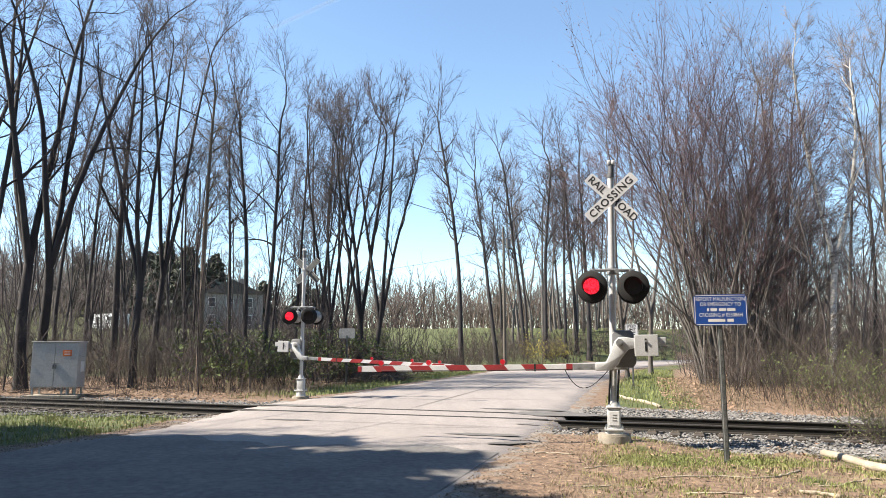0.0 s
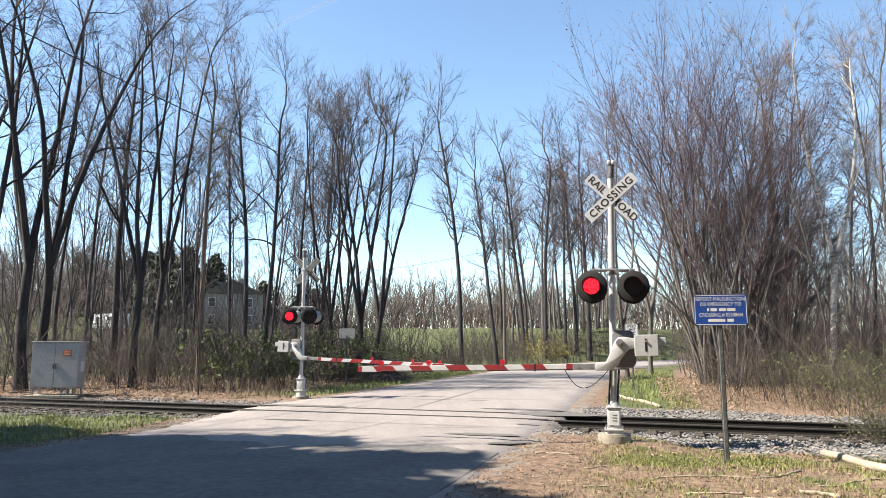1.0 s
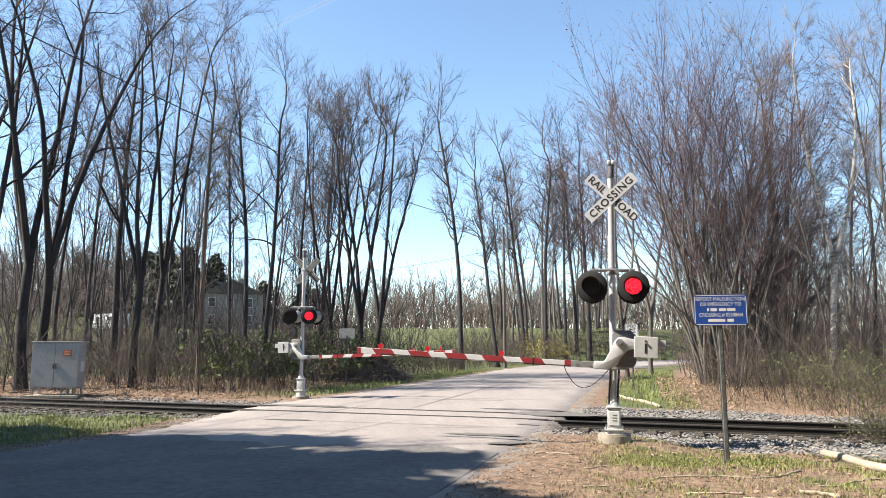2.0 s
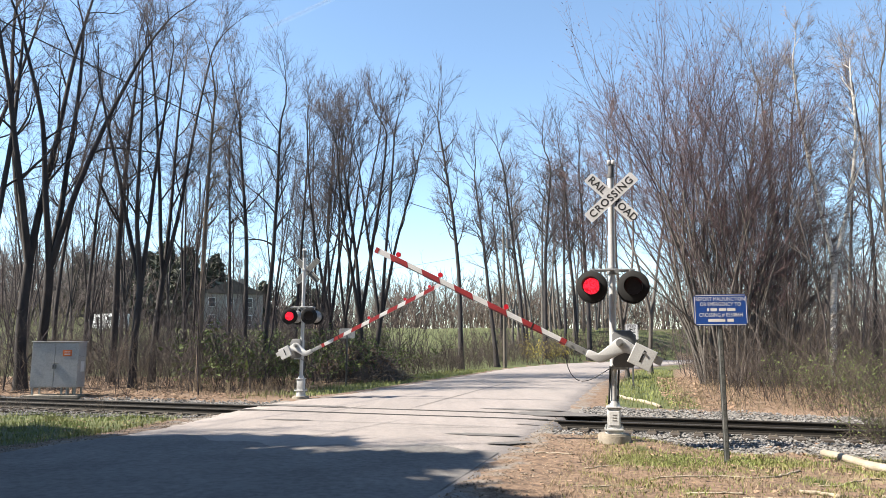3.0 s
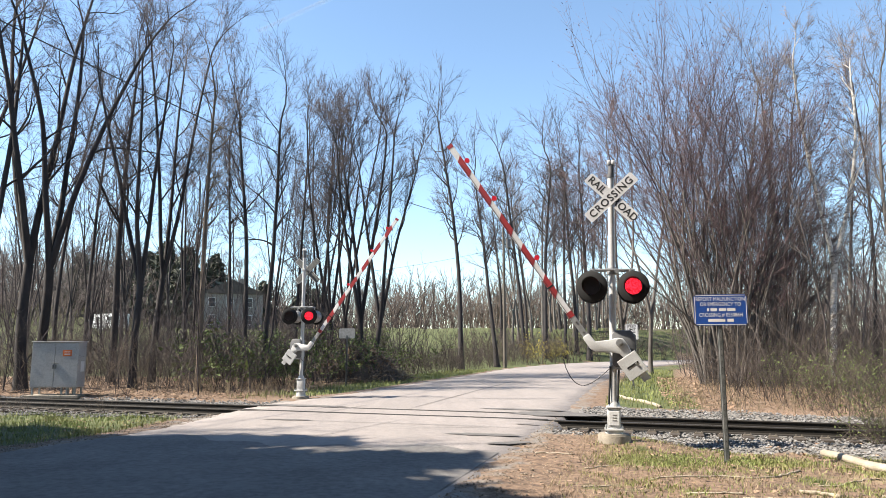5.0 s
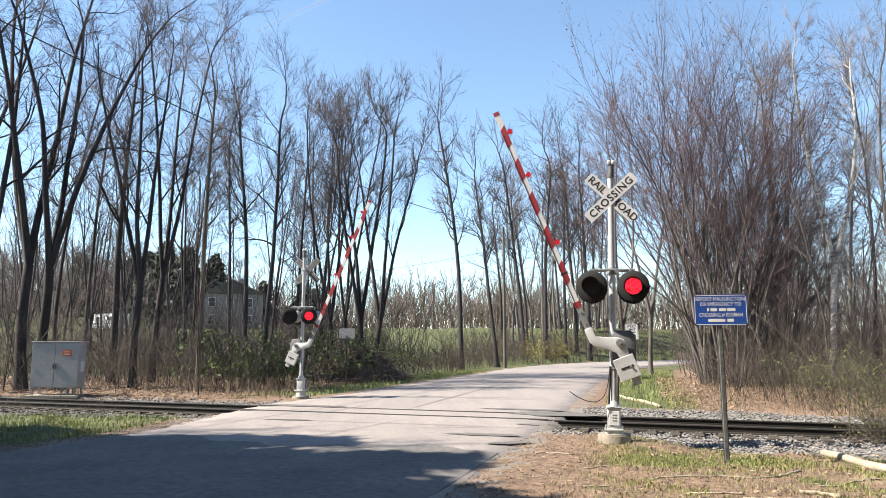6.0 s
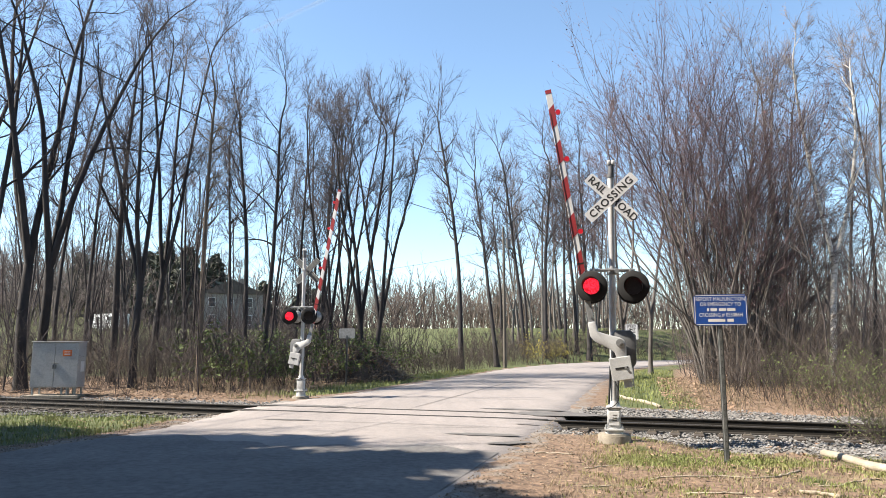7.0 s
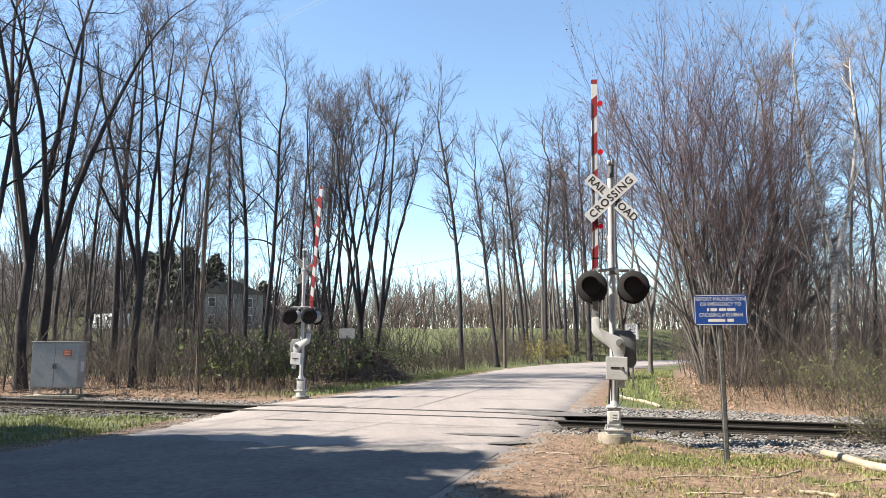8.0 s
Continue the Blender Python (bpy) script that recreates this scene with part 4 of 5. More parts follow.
def undergrowth():
    thicket("brush_left", *scatter(31, 3600, zone("l", 4.6, 26, 26, 48), -36, 2, 24, 48), 2.9, "brush", "tangle of bare brown brush under the trees", again=2, floor=0.006, lean=0.42)
    thicket("saplings_left", *scatter(32, 1000, zone("l", 3.6, 30, 27, 62, 0.8), -42, 4, 26, 62), 6.5, "twig", "thin bare saplings between the trees", r0=0.03, floor=0.008, shoots=6, lean=0.07, again=2)
    thicket("bushes_green", *scatter(33, 1900, lambda x, y: zone("l", 2.6, 9, 29, 50)(x, y) * (lumps(x, y, 3, 1) > 0.0), -14, 4, 28, 50), 2.6, "brush", "bushes coming into light green leaf", again=3, bud="bud_green", bud_size=0.055)
    thicket("hedgerow", *scatter(34, 3200, zone("l", 2.0, 7.5, 46, 80, 0.9), -8, 14, 40, 80), 2.3, "brush", "bare hedge along the edge of the field", floor=0.012, again=1)
    thicket("brush_right", *scatter(35, 1900, zone("r", 4.6, 26, 22, 46), 7, 36, 20, 46), 2.8, "brush", "dense bare brown brush beyond the track", again=2, floor=0.007, lean=0.42)
    thicket("saplings_right", *scatter(36, 420, zone("r", 4.6, 30, 27, 70, 0.9), 10, 48, 26, 70), 8.5, "twig_grey", "thin bare saplings and poles", r0=0.04, floor=0.010, shoots=7, lean=0.08, again=3)
    thicket("tall_brush_right", *scatter(46, 1100, zone("r", 5.5, 34, 26, 60), 12, 48, 24, 60), 5.0, "brush", "tall tangled brown brush under the woods", r0=0.022, floor=0.008, shoots=6, lean=0.3, again=1)
    thicket("pole_stems_right", *scatter(47, 260, zone("r", 5.5, 40, 28, 75), 12, 52, 26, 75), 12.0, "twig_grey", "slim grey pole stems in the woods", r0=0.06, floor=0.012, shoots=7, lean=0.05, again=2)
    thicket("bushes_right", *scatter(37, 620, lambda x, y: (track_d(x, y) > 3.6) * (x > 11) * (y < 27), 11, 22, 16, 27), 2.0, "brush", "bushes with green spring leaves beside the track", again=3, bud="bud_green", bud_size=0.02)
    thicket("straw_weeds", *scatter(38, 1200, zone("l", 1.6, 9, 25.5, 34, 0.8), -18, 0, 24, 34), 0.8, "straw", "dry straw-coloured weeds", floor=0.004, shoots=3)
    thicket("weeds_right", *scatter(39, 1100, zone("r", 3.2, 14, 20, 32, 0.9), 7, 22, 18, 32), 0.7, "straw", "dry weeds and dead stalks", floor=0.004, shoots=3)
    rng = np.random.default_rng(40)
    n = 64
    thicket("trackside_shrub", rng.normal(9.5, 0.4, n), rng.normal(14.9, 0.4, n), rng, 1.9, "brush", "arching twiggy shrub beside the track", r0=0.01, floor=0.003, shoots=7, lean=0.55, again=4, bud="bud_green", bud_size=0.014)
    thicket("trackside_stalks", *scatter(41, 160, lambda x, y: (np.abs(track_d(x, y) + 2.3) < 0.7), -15, -9, 19, 25), 0.9, "brush", "thin bare stalks beside the rails", r0=0.008, floor=0.004, shoots=4)
    thicket("brush_lawn_edge", *scatter(49, 1200, zone("l", 7, 48, 46, 78), -56, -3, 46, 78), 4.2, "twig", "dark bare shrubs along the edge of the lawn", r0=0.03, floor=0.010, shoots=6, lean=0.2, again=1)
    thicket("far_wood_left", *scatter(50, 950, lambda x, y: (x < -0.37 * y) * 1.0, -120, -38, 112, 150), 11, "twig_grey", "grey-brown bare woods beyond the lawn", r0=0.12, floor=0.04, shoots=8, lean=0.12, again=1, category="woods")
    thicket("far_wood", *scatter(42, 760, lambda x, y: (road_sides(x, y)[0] > 2) * (y > 128), -130, 60, 128, 175), 11, "twig_grey", "brown bare woods beyond the field", r0=0.16, floor=0.05, shoots=8, lean=0.12, again=1, category="woods")
    thicket("far_wood_mid", *scatter(51, 330, lambda x, y: (road_sides(x, y)[0] > 4) * 1.0, -14, 48, 122, 150), 10, "brush_pale", "brown bare woods past the end of the field", r0=0.12, floor=0.04, shoots=8, lean=0.12, again=1, category="woods")
    thicket("far_scrub", *scatter(43, 1100, lambda x, y: (road_sides(x, y)[0] > 2) * 1.0, -130, 50, 124, 140), 4.6, "brush_pale", "low brown scrub along the far side of the field", r0=0.08, floor=0.05, shoots=6, lean=0.5, again=1, category="woods")
    thicket("far_wood_right", *scatter(44, 1150, lambda x, y: (road_sides(x, y)[1] > 6) * 1.0, 20, 120, 62, 130), 13, "twig_red", "bare woods behind the road's bend", r0=0.12, floor=0.028, shoots=8, lean=0.1, again=1, category="woods")
    thicket("bend_brush", *scatter(48, 1500, zone("l", 0.8, 16, 80, 116), 0, 40, 78, 116), 3.6, "brush", "brown brush at the bend of the road", r0=0.04, floor=0.02, shoots=6, lean=0.25, again=1)
    thicket("forsythia", *scatter(45, 500, lambda x, y: ((x - 10.0) ** 2 + (y - 76) ** 2 < 1.6) + ((x - 14.4) ** 2 + (y - 88) ** 2 < 1.6), 8, 17, 74, 90), 3.0, "brush", "yellow flowering bushes at the roadside", floor=0.01, shoots=9, again=4, bud="bud_yellow", bud_size=0.035)


undergrowth()
rng_fill = np.random.default_rng(77)
for i in range(40):
    left = i < 26
    y = rng_fill.uniform(40, 78)
    x = -y * rng_fill.uniform(0.16, 0.70) if left else y * rng_fill.uniform(0.26, 0.72)
    l, r = road_sides(np.array([x]), np.array([y]))
    if max(l[0], r[0]) > 4:
        tree(400 + i, x, y, rng_fill.uniform(13, 20) * (1.0 if left else 0.9), rng_fill.uniform(0.09, 0.17), rng_fill.normal(0, 0.7), ["tall", "upswept", "fork"][i % 3] if left else ["pale", "red", "tall"][i % 3], 0.6, group="woodland trees")
for i in range(18):
    x, y = 8.5 + 1.25 * i, 98 + 1.3 * i + rng_fill.uniform(-2, 8)
    if road_sides(np.array([x]), np.array([y]))[0][0] > 1.5:
        tree(460 + i, x, y, rng_fill.uniform(23, 29), rng_fill.uniform(0.2, 0.3), rng_fill.normal(0, 1.2), ["tall", "red", "pale"][i % 3], 0.7, group="woodland trees")
for i, (x, y, h, w) in enumerate([(-52, 122, 12, 3.2), (-46.5, 116, 14, 3.6), (-42, 114, 13, 3.4), (-39, 118, 12, 3.4), (-66, 126, 11, 3.2), (-32, 124, 8, 2.8), (-26, 128, 8, 2.8), (-23, 126, 7, 2.6), (-58, 128, 10, 3)]):
    conifer(500 + i, x, y, h, w * 1.45, "dark evergreen beyond the lawn", gap=0.7)


def brush_pile():
    """A heap of cut branches and leaves, as tangled sticks."""
    rng = np.random.default_rng(9)
    n = 1500
    a, q = rng.uniform(0, 6.28, n), np.sqrt(rng.random(n))
    x, y = np.cos(a) * q * 2.9, np.sin(a) * q * 1.7
    top = 2.05 * np.clip(1 - q ** 1.7, 0, 1)
    z = top * rng.uniform(0.55, 1.05, n)
    w = np.stack([rng.normal(0, 1, n), rng.normal(0, 1, n), rng.normal(0, 0.35, n) - 0.1], -1)
    w /= np.linalg.norm(w, axis=1, keepdims=True)
    p, r = grow(rng, np.stack([x, y, z], -1), w, rng.uniform(0.4, 1.5, n), rng.uniform(0.008, 0.028, n), 4, 0.12, -0.03, 0.4)
    ob = empty("brush_pile", pose(-4.9, 40.2, rise(-4.9, 40.2)), "heap of cut grey-brown branches on the verge", "brush pile")
    piece("tangle", mesh_np("tangle", *tubes(p, r, 4), M["brush_pale"]), ob)
    u, v = np.meshgrid(np.linspace(0, 1, 14), np.linspace(0, 6.28, 36))
    hz = 1.85 * (1 - u ** 1.7) + 0.15 * lumps(u * 6, v, 1) * (1 - u) - 0.05
    g = np.stack([np.cos(v) * u * 2.9, np.sin(v) * u * 1.7, hz], -1)
    i = np.arange(g.shape[0] * g.shape[1]).reshape(g.shape[:2])
    f = np.stack([i[:-1, :-1], i[:-1, 1:], i[1:, 1:], i[1:, :-1]], -1).reshape(-1, 4)
    piece("mound", mesh_np("mound", g.reshape(-1, 3), f, M["brush"]), ob, "packed dark brush under the branches")
    t = rng.uniform(0, 6.28, 900)
    w = np.sqrt(rng.random(900))
    at = np.stack([np.cos(t) * w * 2.9, np.sin(t) * w * 1.7, 1.9 * (1 - w ** 1.7) + 0.06], -1)
    tagged(piece("dead_leaves", mesh_np("dead_leaves", *buds(rng, at, 0.07, 1.0), M["leaf"], False), ob, "pale curled leaves caught in the heap"), kind="stuff")


brush_pile()


# ---- crossing signals ----
def letters(text, size, mat, deep=0.002, spacing=1.0):
    """Flat raised lettering in the x-z plane, facing -y, centred."""
    cu = bpy.data.curves.new("lettering", "FONT")
    cu.body, cu.size, cu.extrude, cu.align_x, cu.align_y, cu.space_character, cu.resolution_u, cu.offset = text, size, deep, "CENTER", "CENTER", spacing, 3, size * (0.012 if mat == M["ink"] else 0.0)
    tmp = new("lettering", cu)
    me = bpy.data.meshes.new_from_object(tmp.evaluated_get(bpy.context.evaluated_depsgraph_get()))
    bpy.data.objects.remove(tmp)
    me.transform(pose(0, 0, 0, 90))
    me.materials.clear()
    me.materials.append(mat)
    return me


LAMPS, GATES, CABLES = [], [], []


def signal_light(parent, x, y, z, turn, side):
    """Round black backplate with visor, housing and a turning lamp face; faces -y before the turn."""
    bm = bmesh.new()
    outer = [(0.298, 0.0), (0.298, 0.02), (0.158, 0.012), (0.158, -0.012), (0.29, -0.006)]
    seg = 40
    rings = [[bm.verts.new((math.cos(k * 2 * math.pi / seg) * r, d, math.sin(k * 2 * math.pi / seg) * r)) for k in range(seg)] for r, d in outer]
    for j in range(len(outer)):
        a, b = rings[j], rings[(j + 1) % len(outer)]
        for k in range(seg):
            bm.faces.new((a[k], a[(k + 1) % seg], b[(k + 1) % seg], b[k]))
    bmesh.ops.recalc_face_normals(bm, faces=bm.faces[:])
    plate = part("signal_light", smooth(bm), M["black"], parent, "round black flashing-light unit")
    plate.matrix_local = pose(x, y, z, 0, 0, turn)
    bm = bmesh.new()
    prof = [(0.17, 0.0), (0.23, 0.03), (0.225, 0.10), (0.19, 0.17), (0.11, 0.23), (0.0, 0.25)]
    rings = [[bm.verts.new((math.cos(k * 0.2618) * max(r, 0.002), d, math.sin(k * 0.2618) * max(r, 0.002))) for k in range(24)] for r, d in prof]
    for a, b in zip(rings, rings[1:]):
        for k in range(24):
            bm.faces.new((a[k], a[(k + 1) % 24], b[(k + 1) % 24], b[k]))
    bmesh.ops.recalc_face_normals(bm, faces=bm.faces[:])
    part("housing", smooth(bm), M["galv"], plate, "rounded grey lamp housing")
    bm = bmesh.new()
    n = 26
    grid = []
    for k in range(n + 1):
        a = radians(-35) + radians(250) * k / n
        ln = 0.05 + 0.22 * max(0.0, math.sin(math.pi * k / n)) ** 0.7
        grid.append([bm.verts.new((math.cos(a) * r, d, math.sin(a) * r)) for r, d in ((0.163, -0.01), (0.163, -ln), (0.170, -ln), (0.170, -0.01))])
    for a, b in zip(grid, grid[1:]):
        for j in range(4):
            bm.faces.new((a[j], a[(j + 1) % 4], b[(j + 1) % 4], b[j]))
    bm.faces.new(grid[0]), bm.faces.new(grid[-1])
    bmesh.ops.recalc_face_normals(bm, faces=bm.faces[:])
    part("visor", smooth(bm), M["black"], plate, "black tunnel visor")
    bm = bmesh.new()
    cyl(bm, 0.156, 0.156, 0.012, pose(0, 0, 0, 90), 32)
    me = bpy.data.meshes.new("lamp_face")
    bm.to_mesh(me)
    bm.free()
    for m in (M["black"], M["led_red"], M["lens_dark"]):
        me.materials.append(m)
    for p in me.polygons:
        p.material_index = 1 if p.normal.y < -0.9 else 2 if p.normal.y > 0.9 else 0
    face = piece("lamp_face", me, plate, "round red lamp face")
    LAMPS.append((face, side))
    return plate


def crossing_signal(m, reach, label, key, s=1, footing=-0.03):
    """Mast with crossbuck, four lights and a gate; it faces -y, the gate lies towards -x."""
    ob = empty("crossing_signal", m, label, "crossing signal", "crossing signals")
    bm = cyl(bmesh.new(), 0.34, 0.30, 0.42, pose(0, 0, footing), 28)
    bmesh.ops.bevel(bm, geom=[e for e in bm.edges if e.verts[0].co.z > footing and e.verts[1].co.z > footing], offset=0.02, segments=2, affect="EDGES")
    part("foundation", smooth(bm), M["concrete"], ob, "round stained concrete footing")
    bm = box(bmesh.new(), (0.36, 0.36, 0.035), pose(0, 0, 0.258), 0.006)
    box(bm, (0.25, 0.25, 0.40), pose(0, 0, 0.47), 0.03)
    cyl(bm, 0.2, 0.15, 0.34, pose(0, 0, 0.12), 20)
    box(bm, (0.29, 0.29, 0.03), pose(0, 0, 0.67), 0.01)
    cyl(bm, 0.12, 0.095, 0.10, pose(0, 0, 0.735))
    base = part("base_casting", smooth(bm), M["alu"], ob, "square cast junction-box base")
    for x in (-0.15, 0.15):
        for y in (-0.15, 0.15):
            part("bolt", cyl(cyl(bmesh.new(), 0.014, 0.014, 0.12, pose(x, y, 0.27), 8), 0.026, 0.026, 0.03, pose(x, y, 0.29), 6), M["galv"], base)
    part("cover", box(bmesh.new(), (0.19, 0.015, 0.26), pose(0, -0.13, 0.47), 0.004), M["white"], base, "pale cover plate")
    for z in (0.43, 0.48, 0.53):
        part("marking", box(bmesh.new(), (0.08, 0.004, 0.014), pose(0.01, -0.139, z)), M["grey_box"], base)
    part("pole", smooth(cyl(bmesh.new(), 0.068, 0.062, 4.5, pose(0, 0, 2.98), 24)), M["alu"], ob)
    bm = cyl(bmesh.new(), 0.075, 0.075, 0.08, pose(0, 0, 5.2))
    cyl(bm, 0.055, 0.06, 0.2, pose(0.01, 0, 5.34))
    part("bell", smooth(bm), M["grey_box"], ob, "dark warning bell on the mast top")
    bm = box(bmesh.new(), (0.07, 0.1, 0.09), pose(-0.035, -0.02, 5.47), 0.02)
    box(bm, (0.07, 0.1, 0.09), pose(0.05, -0.02, 5.47), 0.02)
    part("cap", smooth(bm), M["white"], ob, "pale twin cap")
    # crossbuck
    for name, tilt, y, words in (("crossbuck_blade", 44, -0.292, (("RAIL", -0.36), ("ROAD", 0.36))), ("crossbuck_blade", -43, -0.308, (("CROSSING", 0),))):
        bm = box(bmesh.new(), (1.22, 0.006, 0.229))
        bmesh.ops.bevel(bm, geom=[e for e in bm.edges if abs(e.verts[0].co.y - e.verts[1].co.y) > 0.001], offset=0.02, segments=3, affect="EDGES")
        blade = part(name, bm, M["white"], ob, "white crossbuck blade with black lettering")
        blade.matrix_local = pose(0, y, 4.70) @ pose(0, 0, 0, 0, tilt, 0)
        part("back", box(bmesh.new(), (1.2, 0.004, 0.21), pose(0, 0.006, 0), 0.0), M["post"], blade, "bare metal back")
        for text, x in words:
            t = piece("lettering", letters(text, 0.205, M["ink"], 0.001, 1.12 if len(text) > 4 else 1.0), blade, "black capital letters")
            t.matrix_local = pose(x, -0.005, -0.002)
    part("clamp", box(box(bmesh.new(), (0.16, 0.17, 0.10), pose(0, -0.01, 4.70), 0.02), (0.07, 0.27, 0.06), pose(0, -0.15, 4.70), 0.008), M["galv"], ob)
    # cross-arm and lights
    bm = bmesh.new()
    for y in (-0.12, 0.12):
        cyl(bm, 0.021, 0.021, 0.86, pose(0, y, 3.30, 0, 90), 12)
    for x in (-0.34, 0.34):
        cyl(bm, 0.018, 0.018, 0.66, pose(x, 0, 3.29, 90), 12)
    for x in (-0.34, 0.34):
        for y in (-0.27, 0.27):
            cyl(bm, 0.018, 0.018, 0.2, pose(x, y, 3.2), 10)
    part("light_bracket", smooth(bm), M["galv"], ob, "pipe cross-arm carrying the lights")
    bm = cyl(bmesh.new(), 0.1, 0.1, 0.13, pose(0, 0, 3.28), 20)
    cyl(bm, 0.045, 0.045, 0.36, pose(0.09, 0, 3.27, 90), 16)
    part("bracket_hub", smooth(bm), M["galv"], ob, "round bracket hub")
    swing = -5 if key == "near" else 6
    for x, side in ((-0.39, "L"), (0.39, "R")):
        signal_light(ob, x, -0.32, 2.96, swing, side if key == "near" else ("R" if side == "L" else "L"))
        signal_light(ob, x, 0.32, 2.96, 180 + (8 if key == "near" else 21), side if key == "near" else ("R" if side == "L" else "L"))
    # gate machine
    case = part("gear_case", smooth(prism(bmesh.new(), [(0.02, -0.47), (0.36, -0.47), (0.43, -0.38), (0.43, 0.10), (0.34, 0.24), (0.05, 0.24), (-0.02, 0.16), (-0.02, -0.40)], -0.12 * s, 0.24 * s, 0.03)), M["grey_box"], ob, "dark grey gate-machine case")
    case.matrix_local = pose(0.0, 0, 1.89)
    part("case_bracket", box(bmesh.new(), (0.3, 0.22, 0.08), pose(0.12, 0, 1.42), 0.01), M["galv"], ob)
    for x in (-0.075, 0.085):
        part("conduit", smooth(cyl(bmesh.new(), 0.02, 0.02, 0.72, pose(x, -0.06, 1.08, 0, 3, 0), 10)), M["wire"], ob, "black flexible conduit")
    gate = part("gate_arm", smooth(prism(bmesh.new(), [(-0.47, -0.37), (-0.47, -0.52), (-0.20, -0.52), (-0.10, -0.46), (0.06, -0.24), (0.16, -0.13), (0.30, -0.10), (0.30, 0.07), (0.10, 0.105), (-0.03, 0.10), (-0.10, 0.02), (-0.17, -0.16), (-0.27, -0.36)], -0.07 * s, 0.05 * s, 0.022)), M["alu"], ob, "pale cast arm bracket turning on the gate machine")
    gate.matrix_local = pose(0.12, -0.22 * s, 1.89)
    GATES.append((gate, key, s))
    part("hub", smooth(cyl(cyl(bmesh.new(), 0.075, 0.07, 0.06, pose(0, -0.09 * s, 0, 90), 24), 0.035, 0.035, 0.06, pose(0, -0.12 * s, 0, 90), 6)), M["galv"], gate, "round bolted pivot hub")
    part("cross_shaft", cyl(bmesh.new(), 0.04, 0.04, 0.3, pose(0, 0.12 * s, 0, 90), 16), M["galv"], gate)
    bm = box(bmesh.new(), (0.43, 0.09, 0.40), pose(0.48, -0.07 * s, -0.06), 0.01)
    part("counterweight", bm, M["alu"], gate, "square pale counterweight plate")
    part("counterweight_tab", box(bmesh.new(), (0.2, 0.05, 0.15), pose(0.74, -0.04 * s, 0.01), 0.008), M["alu"], gate)
    part("slot", box(bmesh.new(), (0.035, 0.012, 0.24), pose(0.47, -0.117 * s, -0.05), 0.004), M["black"], gate, "dark slot with a bolt")
    part("slot_bolt", cyl(bmesh.new(), 0.022, 0.022, 0.04, pose(0.475, -0.125 * s, 0.02, 90), 6), M["galv"], gate)
    part("adapter", box(bmesh.new(), (0.44, 0.06, 0.115), pose(-0.68, 0.0, -0.445), 0.006), M["galv"], gate, "bare metal arm adapter")
    for x in (-0.80, -0.56):
        part("pin", cyl(bmesh.new(), 0.015, 0.015, 0.1, pose(x, 0, -0.445, 90), 8), M["galv"], gate)
    # the arm: white beam with slanted red bands
    a0, low, high = 0.88, -0.505, -0.393
    bm = bmesh.new()
    quad = [(-a0, low), (-reach, low), (-reach, high + 0.01), (-a0, high)]
    part("beam", prism(bm, quad, -0.03, 0.03, 0.004), M["white"], gate, "white reflective gate beam")
    start = 0.90
    edges = [(start, start + 0.12)]
    bands = round((reach - 1.45) / 0.76)
    for k in range(bands + 1):
        u = 1.37 + k * (reach - 1.45) / bands
        edges.append((u, min(u + 0.42, reach)))
    for a, b in edges:
        s = 0.10 if b - a > 0.2 else 0.0
        e = min(b + s, reach + 0.004)
        out = [(-a, low - 0.004), (-b, low - 0.004), (-e, high + 0.006), (-(a + s), high + 0.006)]
        part("red_band", prism(bmesh.new(), out, -0.034, 0.034), M["red"], gate, "slanted red reflective band")
    part("clip", box(bmesh.new(), (0.03, 0.075, 0.145), pose(-1.62, 0, -0.45)), M["black"], gate, "black splice clip")
    for u in (reach - 0.5, reach - 1.5, reach - 3.0):
        lamp = part("arm_light", smooth(cyl(cyl(bmesh.new(), 0.05, 0.05, 0.07, pose(-u, 0, high + 0.062, 90), 20), 0.02, 0.02, 0.05, pose(-u, 0, high + 0.02), 8)), M["lens_red"], gate, "small round red arm lamp")
    strand("lamp_cord", [(-0.9, -0.035, low + 0.02), (-reach * 0.5, -0.04, low + 0.012), (-reach + 0.5, -0.036, low + 0.02)], 0.006, M["wire"], gate)
    # slack cable from the arm to the mast
    pts = [(-0.88 * (1 - k / 14) ** 1 + 0.0, 0.0, -0.42 * max(0.0, math.sin(math.pi * (k / 14) ** 0.8)) + 0.07 * (1 - k / 14)) for k in range(15)]
    cable = strand("slack_cable", pts, 0.009, M["wire"], ob)
    tagged(cable, "thin black slack cable")
    cable.matrix_local = pose(-0.07, -0.20 * s, 1.40)
    CABLES.append(cable)
    return ob


crossing_signal(pose(3.26, 13.6, 0.02, 0, 1.1, -13), 5.25, "silver crossing signal mast with crossbuck and striped gate", "near")
crossing_signal(pose(-5.22, 26.0, 0.02, 0, 0, 166), 5.96, "silver crossing signal mast seen from behind with gate", "far", -1, -0.16)


